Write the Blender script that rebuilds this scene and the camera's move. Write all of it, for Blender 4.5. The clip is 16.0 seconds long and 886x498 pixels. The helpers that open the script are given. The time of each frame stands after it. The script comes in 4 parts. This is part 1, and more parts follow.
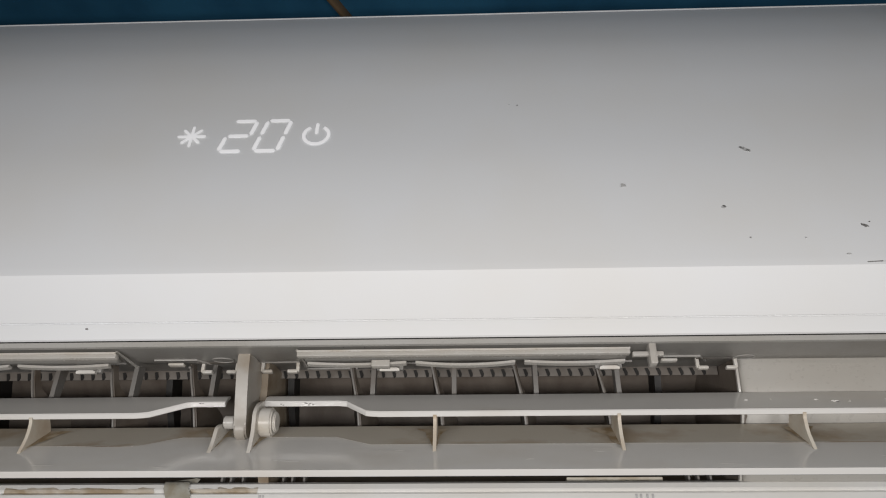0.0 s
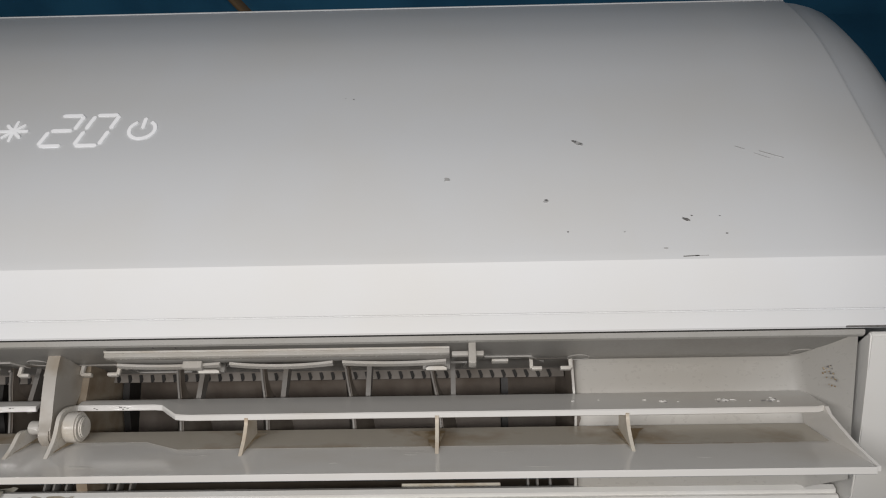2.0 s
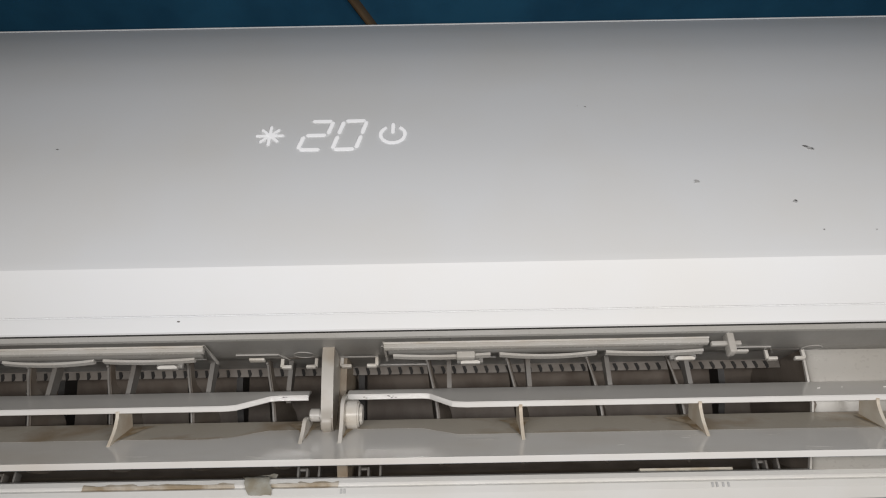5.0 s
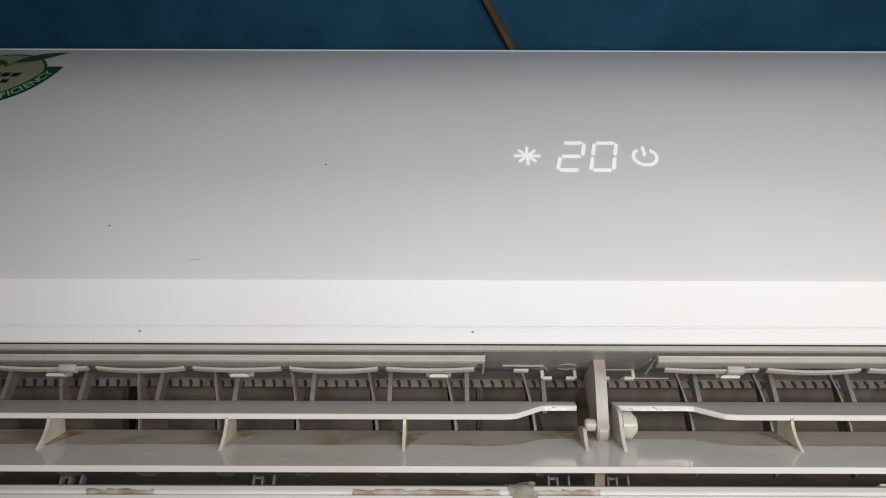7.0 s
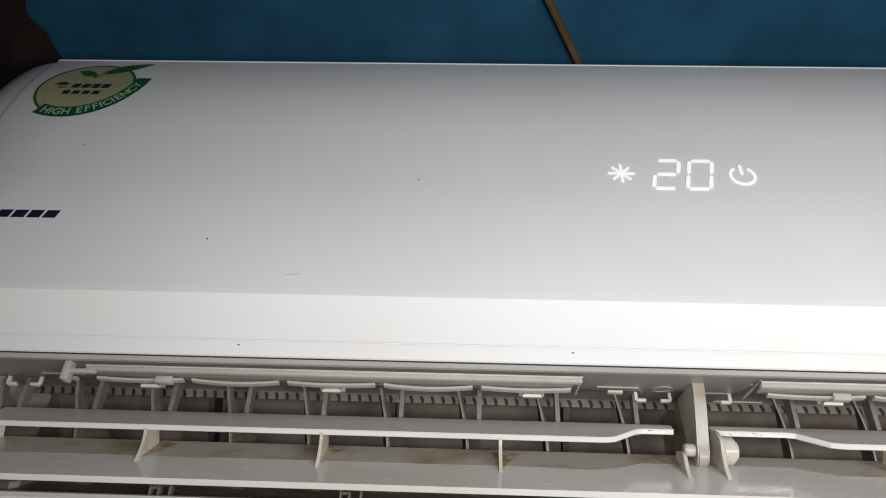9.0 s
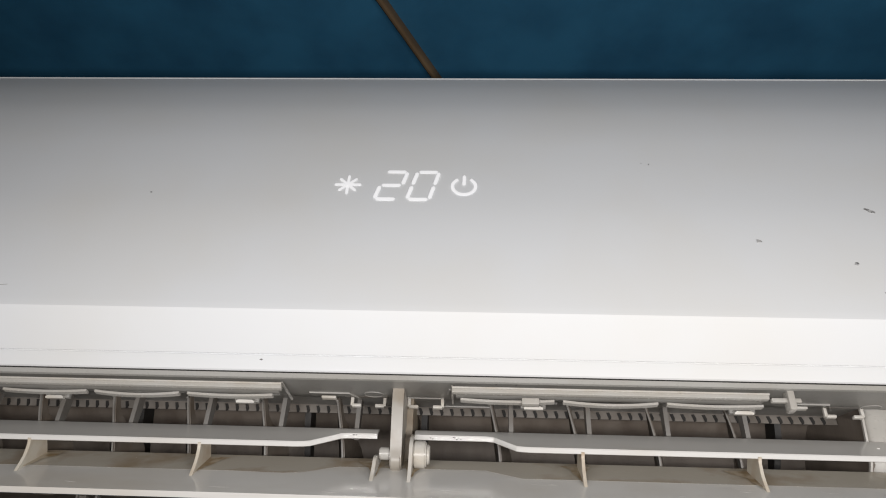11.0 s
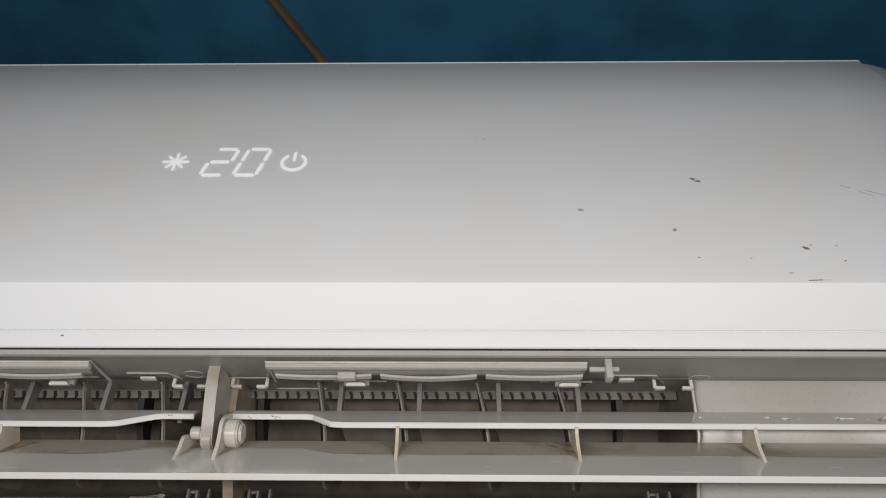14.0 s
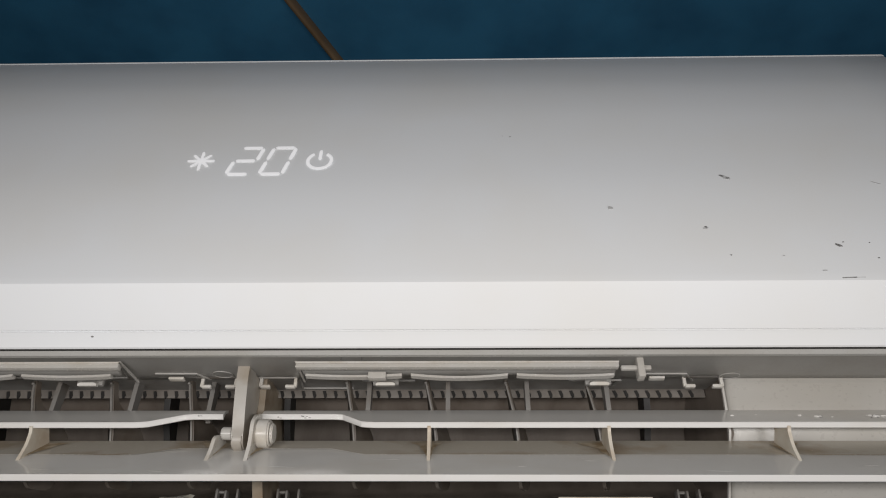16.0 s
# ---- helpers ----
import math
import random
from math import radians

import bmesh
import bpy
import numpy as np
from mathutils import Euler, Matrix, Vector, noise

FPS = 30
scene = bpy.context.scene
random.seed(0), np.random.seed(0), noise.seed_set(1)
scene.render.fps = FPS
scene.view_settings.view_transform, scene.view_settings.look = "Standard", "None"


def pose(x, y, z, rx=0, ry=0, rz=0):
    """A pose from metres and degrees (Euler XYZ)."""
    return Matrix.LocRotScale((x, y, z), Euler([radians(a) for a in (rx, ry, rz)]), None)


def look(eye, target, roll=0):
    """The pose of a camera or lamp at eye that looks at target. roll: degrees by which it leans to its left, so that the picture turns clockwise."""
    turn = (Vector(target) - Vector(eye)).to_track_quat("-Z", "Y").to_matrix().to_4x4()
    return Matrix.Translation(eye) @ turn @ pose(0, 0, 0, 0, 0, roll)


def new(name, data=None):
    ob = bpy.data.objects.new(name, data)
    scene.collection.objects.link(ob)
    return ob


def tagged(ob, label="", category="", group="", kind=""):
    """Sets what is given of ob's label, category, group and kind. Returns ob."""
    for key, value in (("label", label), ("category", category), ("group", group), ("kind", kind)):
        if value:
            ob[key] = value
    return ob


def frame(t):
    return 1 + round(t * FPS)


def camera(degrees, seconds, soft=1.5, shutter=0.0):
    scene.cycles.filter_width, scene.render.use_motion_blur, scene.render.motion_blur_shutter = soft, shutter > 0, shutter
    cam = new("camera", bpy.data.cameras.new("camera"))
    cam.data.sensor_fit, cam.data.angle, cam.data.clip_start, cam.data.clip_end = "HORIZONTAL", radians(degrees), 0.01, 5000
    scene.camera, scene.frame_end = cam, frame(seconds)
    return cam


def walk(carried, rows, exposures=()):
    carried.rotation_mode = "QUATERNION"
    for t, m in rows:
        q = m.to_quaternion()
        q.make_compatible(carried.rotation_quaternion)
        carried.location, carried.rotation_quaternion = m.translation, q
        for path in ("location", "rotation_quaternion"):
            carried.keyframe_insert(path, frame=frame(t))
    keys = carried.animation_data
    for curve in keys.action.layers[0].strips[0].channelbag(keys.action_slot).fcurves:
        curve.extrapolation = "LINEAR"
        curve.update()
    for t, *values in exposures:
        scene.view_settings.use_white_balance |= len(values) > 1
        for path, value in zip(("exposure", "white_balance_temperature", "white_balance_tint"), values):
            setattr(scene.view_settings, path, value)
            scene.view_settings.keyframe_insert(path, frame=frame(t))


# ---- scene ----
# Camera: a phone held below a wall-mounted air conditioner, slid along it.
cam = camera(62.5, 16.0, soft=1.1)
ROWS = [
    (0.0, 0.0058, 0.0055, 2.0057, 2.09, 30.00, 0.22),
    (0.5, 0.0233, 0.0106, 2.0036, 3.25, 30.03, 0.90),
    (1.0, 0.0602, 0.0240, 2.0071, 2.42, 30.06, 0.24),
    (1.5, 0.0807, 0.0279, 2.0068, 2.08, 30.46, 0.24),
    (2.0, 0.0961, 0.0243, 2.0050, 1.18, 31.01, -0.40),
    (2.5, 0.0942, 0.0211, 2.0029, 1.41, 31.34, -0.48),
    (3.0, 0.0767, 0.0177, 1.9993, 1.58, 31.26, -0.36),
    (3.5, 0.0508, 0.0141, 1.9952, 1.39, 31.59, -0.28),
    (4.0, 0.0254, 0.0105, 1.9913, 0.97, 31.75, -0.64),
    (4.2, 0.0105, 0.0094, 1.9905, 0.82, 31.55, -0.80),
    (6.3, -0.1445, -0.0105, 1.9790, -0.90, 32.93, -0.80),
    (6.5, -0.1580, -0.0124, 1.9780, -0.50, 33.08, -0.54),
    (7.0, -0.2090, -0.0115, 1.9777, -0.05, 33.19, 0.15),
    (7.5, -0.2451, -0.0122, 1.9800, 1.25, 33.48, 1.32),
    (8.0, -0.2686, -0.0118, 1.9834, 2.05, 33.42, 1.90),
    (8.2, -0.2735, -0.0118, 1.9838, 2.20, 33.45, 2.10),
    (10.3, -0.1375, -0.0121, 1.9878, 3.75, 33.80, 3.76),
    (10.5, -0.1167, -0.0130, 1.9885, 4.42, 33.70, 3.98),
    (11.0, -0.0728, -0.0194, 1.9847, 3.21, 34.19, 2.59),
    (11.5, -0.0325, -0.0196, 1.9799, 2.42, 35.20, 2.52),
    (12.0, -0.0095, -0.0243, 1.9757, 2.89, 35.18, 2.73),
    (12.5, 0.0061, -0.0198, 1.9764, 2.19, 35.53, 2.27),
    (13.0, 0.0140, -0.0066, 1.9712, 0.96, 36.01, 1.49),
    (13.5, 0.0192, 0.0046, 1.9674, 1.35, 36.73, 1.53),
    (14.0, 0.0203, 0.0076, 1.9665, 1.35, 36.23, 0.78),
    (14.5, 0.0176, 0.0071, 1.9695, 1.49, 36.17, 0.87),
    (15.0, 0.0158, 0.0079, 1.9674, 1.54, 36.03, 0.59),
    (15.5, 0.0081, 0.0068, 1.9676, 1.24, 36.21, 0.40),
    (16.0, 0.0041, 0.0076, 1.9693, 1.44, 35.83, 0.53),
]
EXPOSURES = [(0.0, -0.26), (4.0, -0.24), (6.5, 0.05), (7.0, 0.04), (7.5, 0.16), (8.2, 0.25), (10.4, 0.12), (11.5, 0.03), (12.2, -0.08), (13.5, -0.14), (16.0, -0.2)]
walk(cam, [(t, pose(x, y, z, 90 + pitch, 0, yaw) @ pose(0, 0, 0, 0, 0, roll)) for t, x, y, z, yaw, pitch, roll in ROWS], EXPOSURES)

# ---- light: the phone's torch, and a trace of dusk in the room ----
TORCH = (0.01, -0.036, 1.966)
lamp = bpy.data.lights.new("torch", "AREA")
lamp.shape, lamp.size, lamp.size_y, lamp.energy, lamp.color = "RECTANGLE", 0.84, 0.05, 3.35, (1.0, 0.967, 0.950)
torch = new("torch", lamp)
torch.matrix_world = look(TORCH, (0.01, 0.36, 2.14))

world = bpy.data.worlds.new("dim_room")
world.use_nodes = True
scene.world = world
world.node_tree.nodes["Background"].inputs[0].default_value = (0.45, 0.6, 0.8, 1)
world.node_tree.nodes["Background"].inputs[1].default_value = 0.02


# ---- materials ----
def mat(name, color, rough=0.4, second=None, scale=30.0, amount=0.5, fine=400.0, bump=0.02, metal=0.0, spec=0.5,
        stretch=(1, 1, 1), rvar=0.1, low=0.4, high=0.7, coat=0.0):
    """A surface with two scales of variation: soft stains of a second colour, and a fine grain that moves gloss and relief."""
    m = bpy.data.materials.new(name)
    m.use_nodes = True
    n, l = m.node_tree.nodes, m.node_tree.links
    b = n["Principled BSDF"]
    b.inputs["Metallic"].default_value = metal
    b.inputs["Specular IOR Level"].default_value = spec
    b.inputs["Coat Weight"].default_value = coat
    b.inputs["Coat Roughness"].default_value = 0.08
    co = n.new("ShaderNodeTexCoord")
    mp = n.new("ShaderNodeMapping")
    mp.inputs["Scale"].default_value = stretch
    l.new(co.outputs["Object"], mp.inputs["Vector"])
    big = n.new("ShaderNodeTexNoise")
    big.inputs["Scale"].default_value, big.inputs["Detail"].default_value = scale, 6
    l.new(mp.outputs["Vector"], big.inputs["Vector"])
    ramp = n.new("ShaderNodeMapRange")
    ramp.inputs["From Min"].default_value, ramp.inputs["From Max"].default_value = low, high
    ramp.inputs["To Max"].default_value = amount
    l.new(big.outputs["Fac"], ramp.inputs["Value"])
    mix = n.new("ShaderNodeMix")
    mix.data_type = "RGBA"
    mix.inputs["A"].default_value = (*color, 1)
    mix.inputs["B"].default_value = (*(second or [c * 0.8 for c in color]), 1)
    l.new(ramp.outputs["Result"], mix.inputs["Factor"])
    l.new(mix.outputs["Result"], b.inputs["Base Color"])
    small = n.new("ShaderNodeTexNoise")
    small.inputs["Scale"].default_value, small.inputs["Detail"].default_value = fine, 3
    l.new(mp.outputs["Vector"], small.inputs["Vector"])
    rr = n.new("ShaderNodeMapRange")
    rr.inputs["To Min"].default_value, rr.inputs["To Max"].default_value = max(0.02, rough - rvar), rough + rvar
    l.new(small.outputs["Fac"], rr.inputs["Value"])
    l.new(rr.outputs["Result"], b.inputs["Roughness"])
    bp = n.new("ShaderNodeBump")
    bp.inputs["Strength"].default_value, bp.inputs["Distance"].default_value = bump, 0.002
    l.new(small.outputs["Fac"], bp.inputs["Height"])
    l.new(bp.outputs["Normal"], b.inputs["Normal"])
    return m


def glow(name, color, strength):
    m = bpy.data.materials.new(name)
    m.use_nodes = True
    b = m.node_tree.nodes["Principled BSDF"]
    b.inputs["Base Color"].default_value = (*color, 1)
    b.inputs["Emission Color"].default_value = (*color, 1)
    b.inputs["Emission Strength"].default_value = strength
    return m


PANEL = mat("glossy_white_panel", (0.745, 0.760, 0.772), 0.5, (0.715, 0.70, 0.66), 9, 0.5, 900, 0.004, rvar=0.05, spec=0.28)
SHELL = mat("white_shell_plastic", (0.74, 0.735, 0.71), 0.38, (0.62, 0.58, 0.50), 14, 0.35, 700, 0.01)
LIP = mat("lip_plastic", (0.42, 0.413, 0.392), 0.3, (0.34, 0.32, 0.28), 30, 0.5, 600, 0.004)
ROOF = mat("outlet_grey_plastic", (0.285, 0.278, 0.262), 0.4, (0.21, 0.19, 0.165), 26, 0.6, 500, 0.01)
BOX = mat("outlet_beige_plastic", (0.415, 0.405, 0.38), 0.3, (0.33, 0.30, 0.25), 9, 0.45, 300, 0.004, stretch=(1, 1, 1.6))
BLADE = mat("louver_plastic", (0.69, 0.68, 0.655), 0.11, (0.50, 0.43, 0.33), 18, 0.5, 420, 0.006, stretch=(0.5, 1, 1), low=0.5, high=0.8, rvar=0.05)
STAINED = mat("stained_plastic", (0.60, 0.56, 0.48), 0.4, (0.36, 0.24, 0.13), 60, 0.6, 400, 0.03)
ARM = mat("arm_plastic", (0.385, 0.365, 0.33), 0.35, (0.22, 0.16, 0.095), 34, 0.8, 400, 0.01, low=0.48, high=0.72)
BROWN = mat("brown_stain", (0.51, 0.475, 0.41), 0.22, (0.30, 0.21, 0.115), 28, 0.85, 500, 0.03, low=0.48, high=0.72)
SEAM = mat("moulded_seam", (0.80, 0.78, 0.74), 0.25, (0.34, 0.25, 0.16), 22, 0.9, 500, 0.0, low=0.56, high=0.68)
RUST = mat("brown_grime", (0.26, 0.185, 0.10), 0.45, (0.46, 0.40, 0.31), 120, 0.9, 500, 0.04, low=0.42, high=0.6)
# white like the panel, darkened as a compromise for the shaded right end
CAP = mat("white_end_plastic", (0.66, 0.68, 0.70), 0.45, (0.60, 0.60, 0.58), 9, 0.5, 900, 0.004, spec=0.4)
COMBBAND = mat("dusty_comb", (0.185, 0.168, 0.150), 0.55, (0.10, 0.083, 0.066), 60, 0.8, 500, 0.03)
RODS = mat("link_plastic", (0.45, 0.435, 0.405), 0.25, (0.36, 0.32, 0.26), 35, 0.4, 600, 0.003)
CLIPS = mat("clip_plastic", (0.57, 0.55, 0.51), 0.3, (0.42, 0.36, 0.27), 90, 0.5, 600, 0.003)
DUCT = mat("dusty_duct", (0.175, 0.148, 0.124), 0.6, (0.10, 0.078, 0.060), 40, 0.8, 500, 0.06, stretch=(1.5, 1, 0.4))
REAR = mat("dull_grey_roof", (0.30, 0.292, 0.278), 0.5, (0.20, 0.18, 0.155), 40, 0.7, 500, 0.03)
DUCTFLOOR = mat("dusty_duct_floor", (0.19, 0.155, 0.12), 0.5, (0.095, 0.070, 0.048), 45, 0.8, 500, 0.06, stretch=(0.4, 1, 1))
COMB = mat("near_black_plastic", (0.014, 0.013, 0.012), 0.6, (0.03, 0.027, 0.024), 60, 0.6, 500, 0.03)
POST = mat("stained_post", (0.29, 0.245, 0.185), 0.5, (0.16, 0.105, 0.06), 70, 0.8, 400, 0.04)
EDGEGREY = mat("edge_grey", (0.20, 0.19, 0.175), 0.45, (0.12, 0.105, 0.09), 90, 0.7, 500, 0.02)
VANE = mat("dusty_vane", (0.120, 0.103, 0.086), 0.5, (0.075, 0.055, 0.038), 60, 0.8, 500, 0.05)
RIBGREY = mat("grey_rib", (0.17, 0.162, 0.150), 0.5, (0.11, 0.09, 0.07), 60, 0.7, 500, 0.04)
TAPE = mat("old_tape", (0.60, 0.56, 0.47), 0.35, (0.36, 0.28, 0.17), 120, 0.7, 500, 0.05)
OLDRUST = mat("faded_brown_stain", (0.36, 0.29, 0.20), 0.45, (0.58, 0.54, 0.47), 90, 0.95, 500, 0.02, low=0.40, high=0.62)
FOIL = mat("grey_foil_tape", (0.40, 0.395, 0.35), 0.35, (0.25, 0.21, 0.14), 160, 0.7, 500, 0.08)
RIDGE = mat("grey_moulded_ridge", (0.40, 0.39, 0.37), 0.35, (0.27, 0.25, 0.22), 60, 0.6, 500, 0.01)
DIRT = mat("dark_dirt", (0.21, 0.205, 0.20), 0.7, (0.08, 0.074, 0.068), 300, 0.7, 900, 0.05)
MARK = mat("faint_grime", (0.50, 0.50, 0.495), 0.6, (0.36, 0.355, 0.345), 300, 0.6, 900, 0.01)
INK = mat("navy_ink", (0.012, 0.014, 0.035), 0.35, None, 60, 0.3, 500, 0.0)
RED = mat("red_ink", (0.45, 0.03, 0.04), 0.35, None, 60, 0.3, 500, 0.0)
STICKER = mat("cream_sticker", (0.38, 0.38, 0.225), 0.3, (0.31, 0.33, 0.16), 40, 0.6, 500, 0.0)
GREEN = mat("green_print", (0.006, 0.080, 0.022), 0.3, (0.012, 0.075, 0.022), 40, 0.5, 500, 0.0)
LEAF = mat("leaf_green_print", (0.030, 0.105, 0.012), 0.3, (0.015, 0.07, 0.012), 60, 0.8, 500, 0.0)
PRINT = mat("pale_print", (0.36, 0.50, 0.36), 0.35, None, 60, 0.2, 500, 0.0)
DISPLAY = glow("display_light", (0.87, 0.87, 0.88), 0.34)
BLUE = mat("blue_paint", (0.033, 0.152, 0.268), 0.5, (0.018, 0.083, 0.158), 13, 0.7, 60, 0.10, low=0.36, high=0.70)
WOOD = mat("brown_batten", (0.20, 0.135, 0.075), 0.5, (0.10, 0.06, 0.03), 40, 0.7, 300, 0.06, stretch=(1, 0.2, 1))
# near-black colour for the painted shade beside the trim and under the panel
SHADE = mat("painted_shade", (0.02, 0.018, 0.016), 0.8, None, 40, 0.4, 300, 0.0)
FLOORM = mat("cement_floor", (0.25, 0.24, 0.22), 0.6, (0.17, 0.16, 0.15), 3, 0.7, 80, 0.05)


def curtain_material():
    m = mat("leaf_curtain", (0.026, 0.013, 0.008), 0.9, (0.012, 0.006, 0.004), 14, 0.8, 900, 0.2)
    n, l = m.node_tree.nodes, m.node_tree.links
    b = n["Principled BSDF"]
    base = b.inputs["Base Color"].links[0].from_socket
    w = n.new("ShaderNodeTexVoronoi")
    w.feature = "DISTANCE_TO_EDGE"
    w.inputs["Scale"].default_value = 24
    co = n.new("ShaderNodeTexCoord")
    l.new(co.outputs["Object"], w.inputs["Vector"])
    r = n.new("ShaderNodeMapRange")
    r.inputs["From Max"].default_value, r.inputs["To Min"].default_value, r.inputs["To Max"].default_value = 0.035, 0.75, 0.0
    l.new(w.outputs["Distance"], r.inputs["Value"])
    x = n.new("ShaderNodeMix")
    x.data_type = "RGBA"
    l.new(base, x.inputs["A"])
    x.inputs["B"].default_value = (0.050, 0.025, 0.015, 1)
    l.new(r.outputs["Result"], x.inputs["Factor"])
    l.new(x.outputs["Result"], b.inputs["Base Color"])
    return m


CURTAIN = curtain_material()


# ---- mesh helpers ----
def finish(bm, name, angle=35):
    bmesh.ops.recalc_face_normals(bm, faces=bm.faces)
    me = bpy.data.meshes.new(name)
    bm.to_mesh(me)
    bm.free()
    me.polygons.foreach_set("use_smooth", [True] * len(me.polygons))
    me.set_sharp_from_angle(angle=radians(angle))
    return me


def part(name, bm, material, parent, label="", angle=35):
    """One mesh object under a thing or a part; the mesh is in world places."""
    me = bm if isinstance(bm, bpy.types.Mesh) else finish(bm, name, angle)
    if not me.materials:
        me.materials.append(material)
    ob = new(name, me)
    ob.parent = parent
    ob.matrix_parent_inverse = Matrix.Translation(parent.location).inverted()
    if label:
        ob["label"] = label
    return ob


def box_bm(x0, x1, y0, y1, z0, z1, bevel=0.0, bm=None):
    own = bm or bmesh.new()
    r = bmesh.ops.create_cube(own, size=1.0)
    vs = r["verts"]
    for v in vs:
        v.co = Vector(((x0 + x1) / 2 + v.co.x * (x1 - x0), (y0 + y1) / 2 + v.co.y * (y1 - y0), (z0 + z1) / 2 + v.co.z * (z1 - z0)))
    if bevel:
        es = list({e for v in vs for e in v.link_edges})
        bmesh.ops.bevel(own, geom=es, offset=bevel, segments=2, affect="EDGES", profile=0.5)
    return own


def prism(profile, xs, bm=None, moves=None, axis=0):
    """A closed profile of (y, z) swept through the stations xs; moves(i, p) shifts the profile at station i. Capped at both ends."""
    bm = bm or bmesh.new()
    rings = []
    for i, x in enumerate(xs):
        ring = []
        for p in profile:
            q = moves(i, p) if moves else p
            ring.append(bm.verts.new((x, q[0], q[1])))
        rings.append(ring)
    n = len(profile)
    for a, b in zip(rings, rings[1:]):
        for j in range(n):
            bm.faces.new((a[j], a[(j + 1) % n], b[(j + 1) % n], b[j]))
    bm.faces.new(rings[0])
    bm.faces.new(rings[-1][::-1])
    return bm


def plate(outline, x0, x1, bevel=0.0):
    """A flat plate with the outline (y, z), from x0 to x1."""
    bm = prism(outline, (x0, x1))
    if bevel:
        bmesh.ops.bevel(bm, geom=list(bm.edges), offset=bevel, segments=2, affect="EDGES")
    return bm


def rod_bm(a, b, r, sides=20, bm=None, bevel=0.0):
    own = bm or bmesh.new()
    a, b = Vector(a), Vector(b)
    m = Matrix.Translation((a + b) / 2) @ (b - a).to_track_quat("Z", "Y").to_matrix().to_4x4()
    res = bmesh.ops.create_cone(own, cap_ends=True, segments=sides, radius1=r, radius2=r, depth=(b - a).length, matrix=m)
    if bevel:
        es = [e for v in res["verts"] for e in v.link_edges if abs((e.verts[0].co - e.verts[1].co).normalized().dot((b - a).normalized())) < 0.5]
        bmesh.ops.bevel(own, geom=list(set(es)), offset=bevel, segments=2, affect="EDGES")
    return own


def strip_bm(path, thick, bm=None):
    """A band along a path of (x, y0, y1, z): it spans y0..y1 and has thickness downwards."""
    own = bm or bmesh.new()
    rings = []
    for x, y0, y1, z in path:
        rings.append([own.verts.new(c) for c in ((x, y0, z), (x, y1, z), (x, y1, z - thick), (x, y0, z - thick))])
    for a, b in zip(rings, rings[1:]):
        for j in range(4):
            own.faces.new((a[j], a[(j + 1) % 4], b[(j + 1) % 4], b[j]))
    own.faces.new(rings[0])
    own.faces.new(rings[-1][::-1])
    return own


def smooth_profile(pts, steps=5):
    """Catmull-Rom through the points."""
    out = []
    for i in range(len(pts) - 1):
        p0, p1, p2, p3 = pts[max(i - 1, 0)], pts[i], pts[i + 1], pts[min(i + 2, len(pts) - 1)]
        for k in range(steps):
            t = k / steps
            out.append(tuple(0.5 * (2 * b + (c - a) * t + (2 * a - 5 * b + 4 * c - d) * t * t + (3 * b - a - 3 * c + d) * t ** 3)
                             for a, b, c, d in zip(p0, p1, p2, p3)))
    out.append(pts[-1])
    return out


# ---- the room ----
CEIL, WALL_Y, LEFT_X, RIGHT_X, BACK_Y = 2.646, 0.597, -0.80, 2.4, -2.6


def structure(name, bm, material, label, category):
    me = finish(bm, name)
    me.materials.append(material)
    return tagged(new(name, me), label, category, kind="structure")


structure("floor", box_bm(LEFT_X - 0.1, RIGHT_X + 0.1, BACK_Y - 0.1, WALL_Y + 0.1, -0.1, 0.0), FLOORM, "bare grey cement floor of a dark room", "floor")
structure("ceiling", box_bm(LEFT_X - 0.1, RIGHT_X + 0.1, BACK_Y - 0.1, WALL_Y + 0.1, CEIL, CEIL + 0.1), BLUE, "low ceiling painted deep blue, slightly mottled", "ceiling")
structure("wall_north", box_bm(LEFT_X, RIGHT_X, WALL_Y, WALL_Y + 0.1, 0.0, CEIL), BLUE, "blue painted wall behind the air conditioner", "wall")
structure("wall_west", box_bm(LEFT_X - 0.1, LEFT_X, BACK_Y, WALL_Y + 0.1, 0.0, CEIL), BLUE, "blue painted side wall behind a curtain", "wall")
structure("wall_east", box_bm(RIGHT_X, RIGHT_X + 0.1, BACK_Y, WALL_Y + 0.1, 0.0, CEIL), BLUE, "blue painted side wall", "wall")
structure("wall_south", box_bm(LEFT_X, RIGHT_X, BACK_Y - 0.1, BACK_Y, 0.0, CEIL), BLUE, "blue painted wall at the back of the room", "wall")


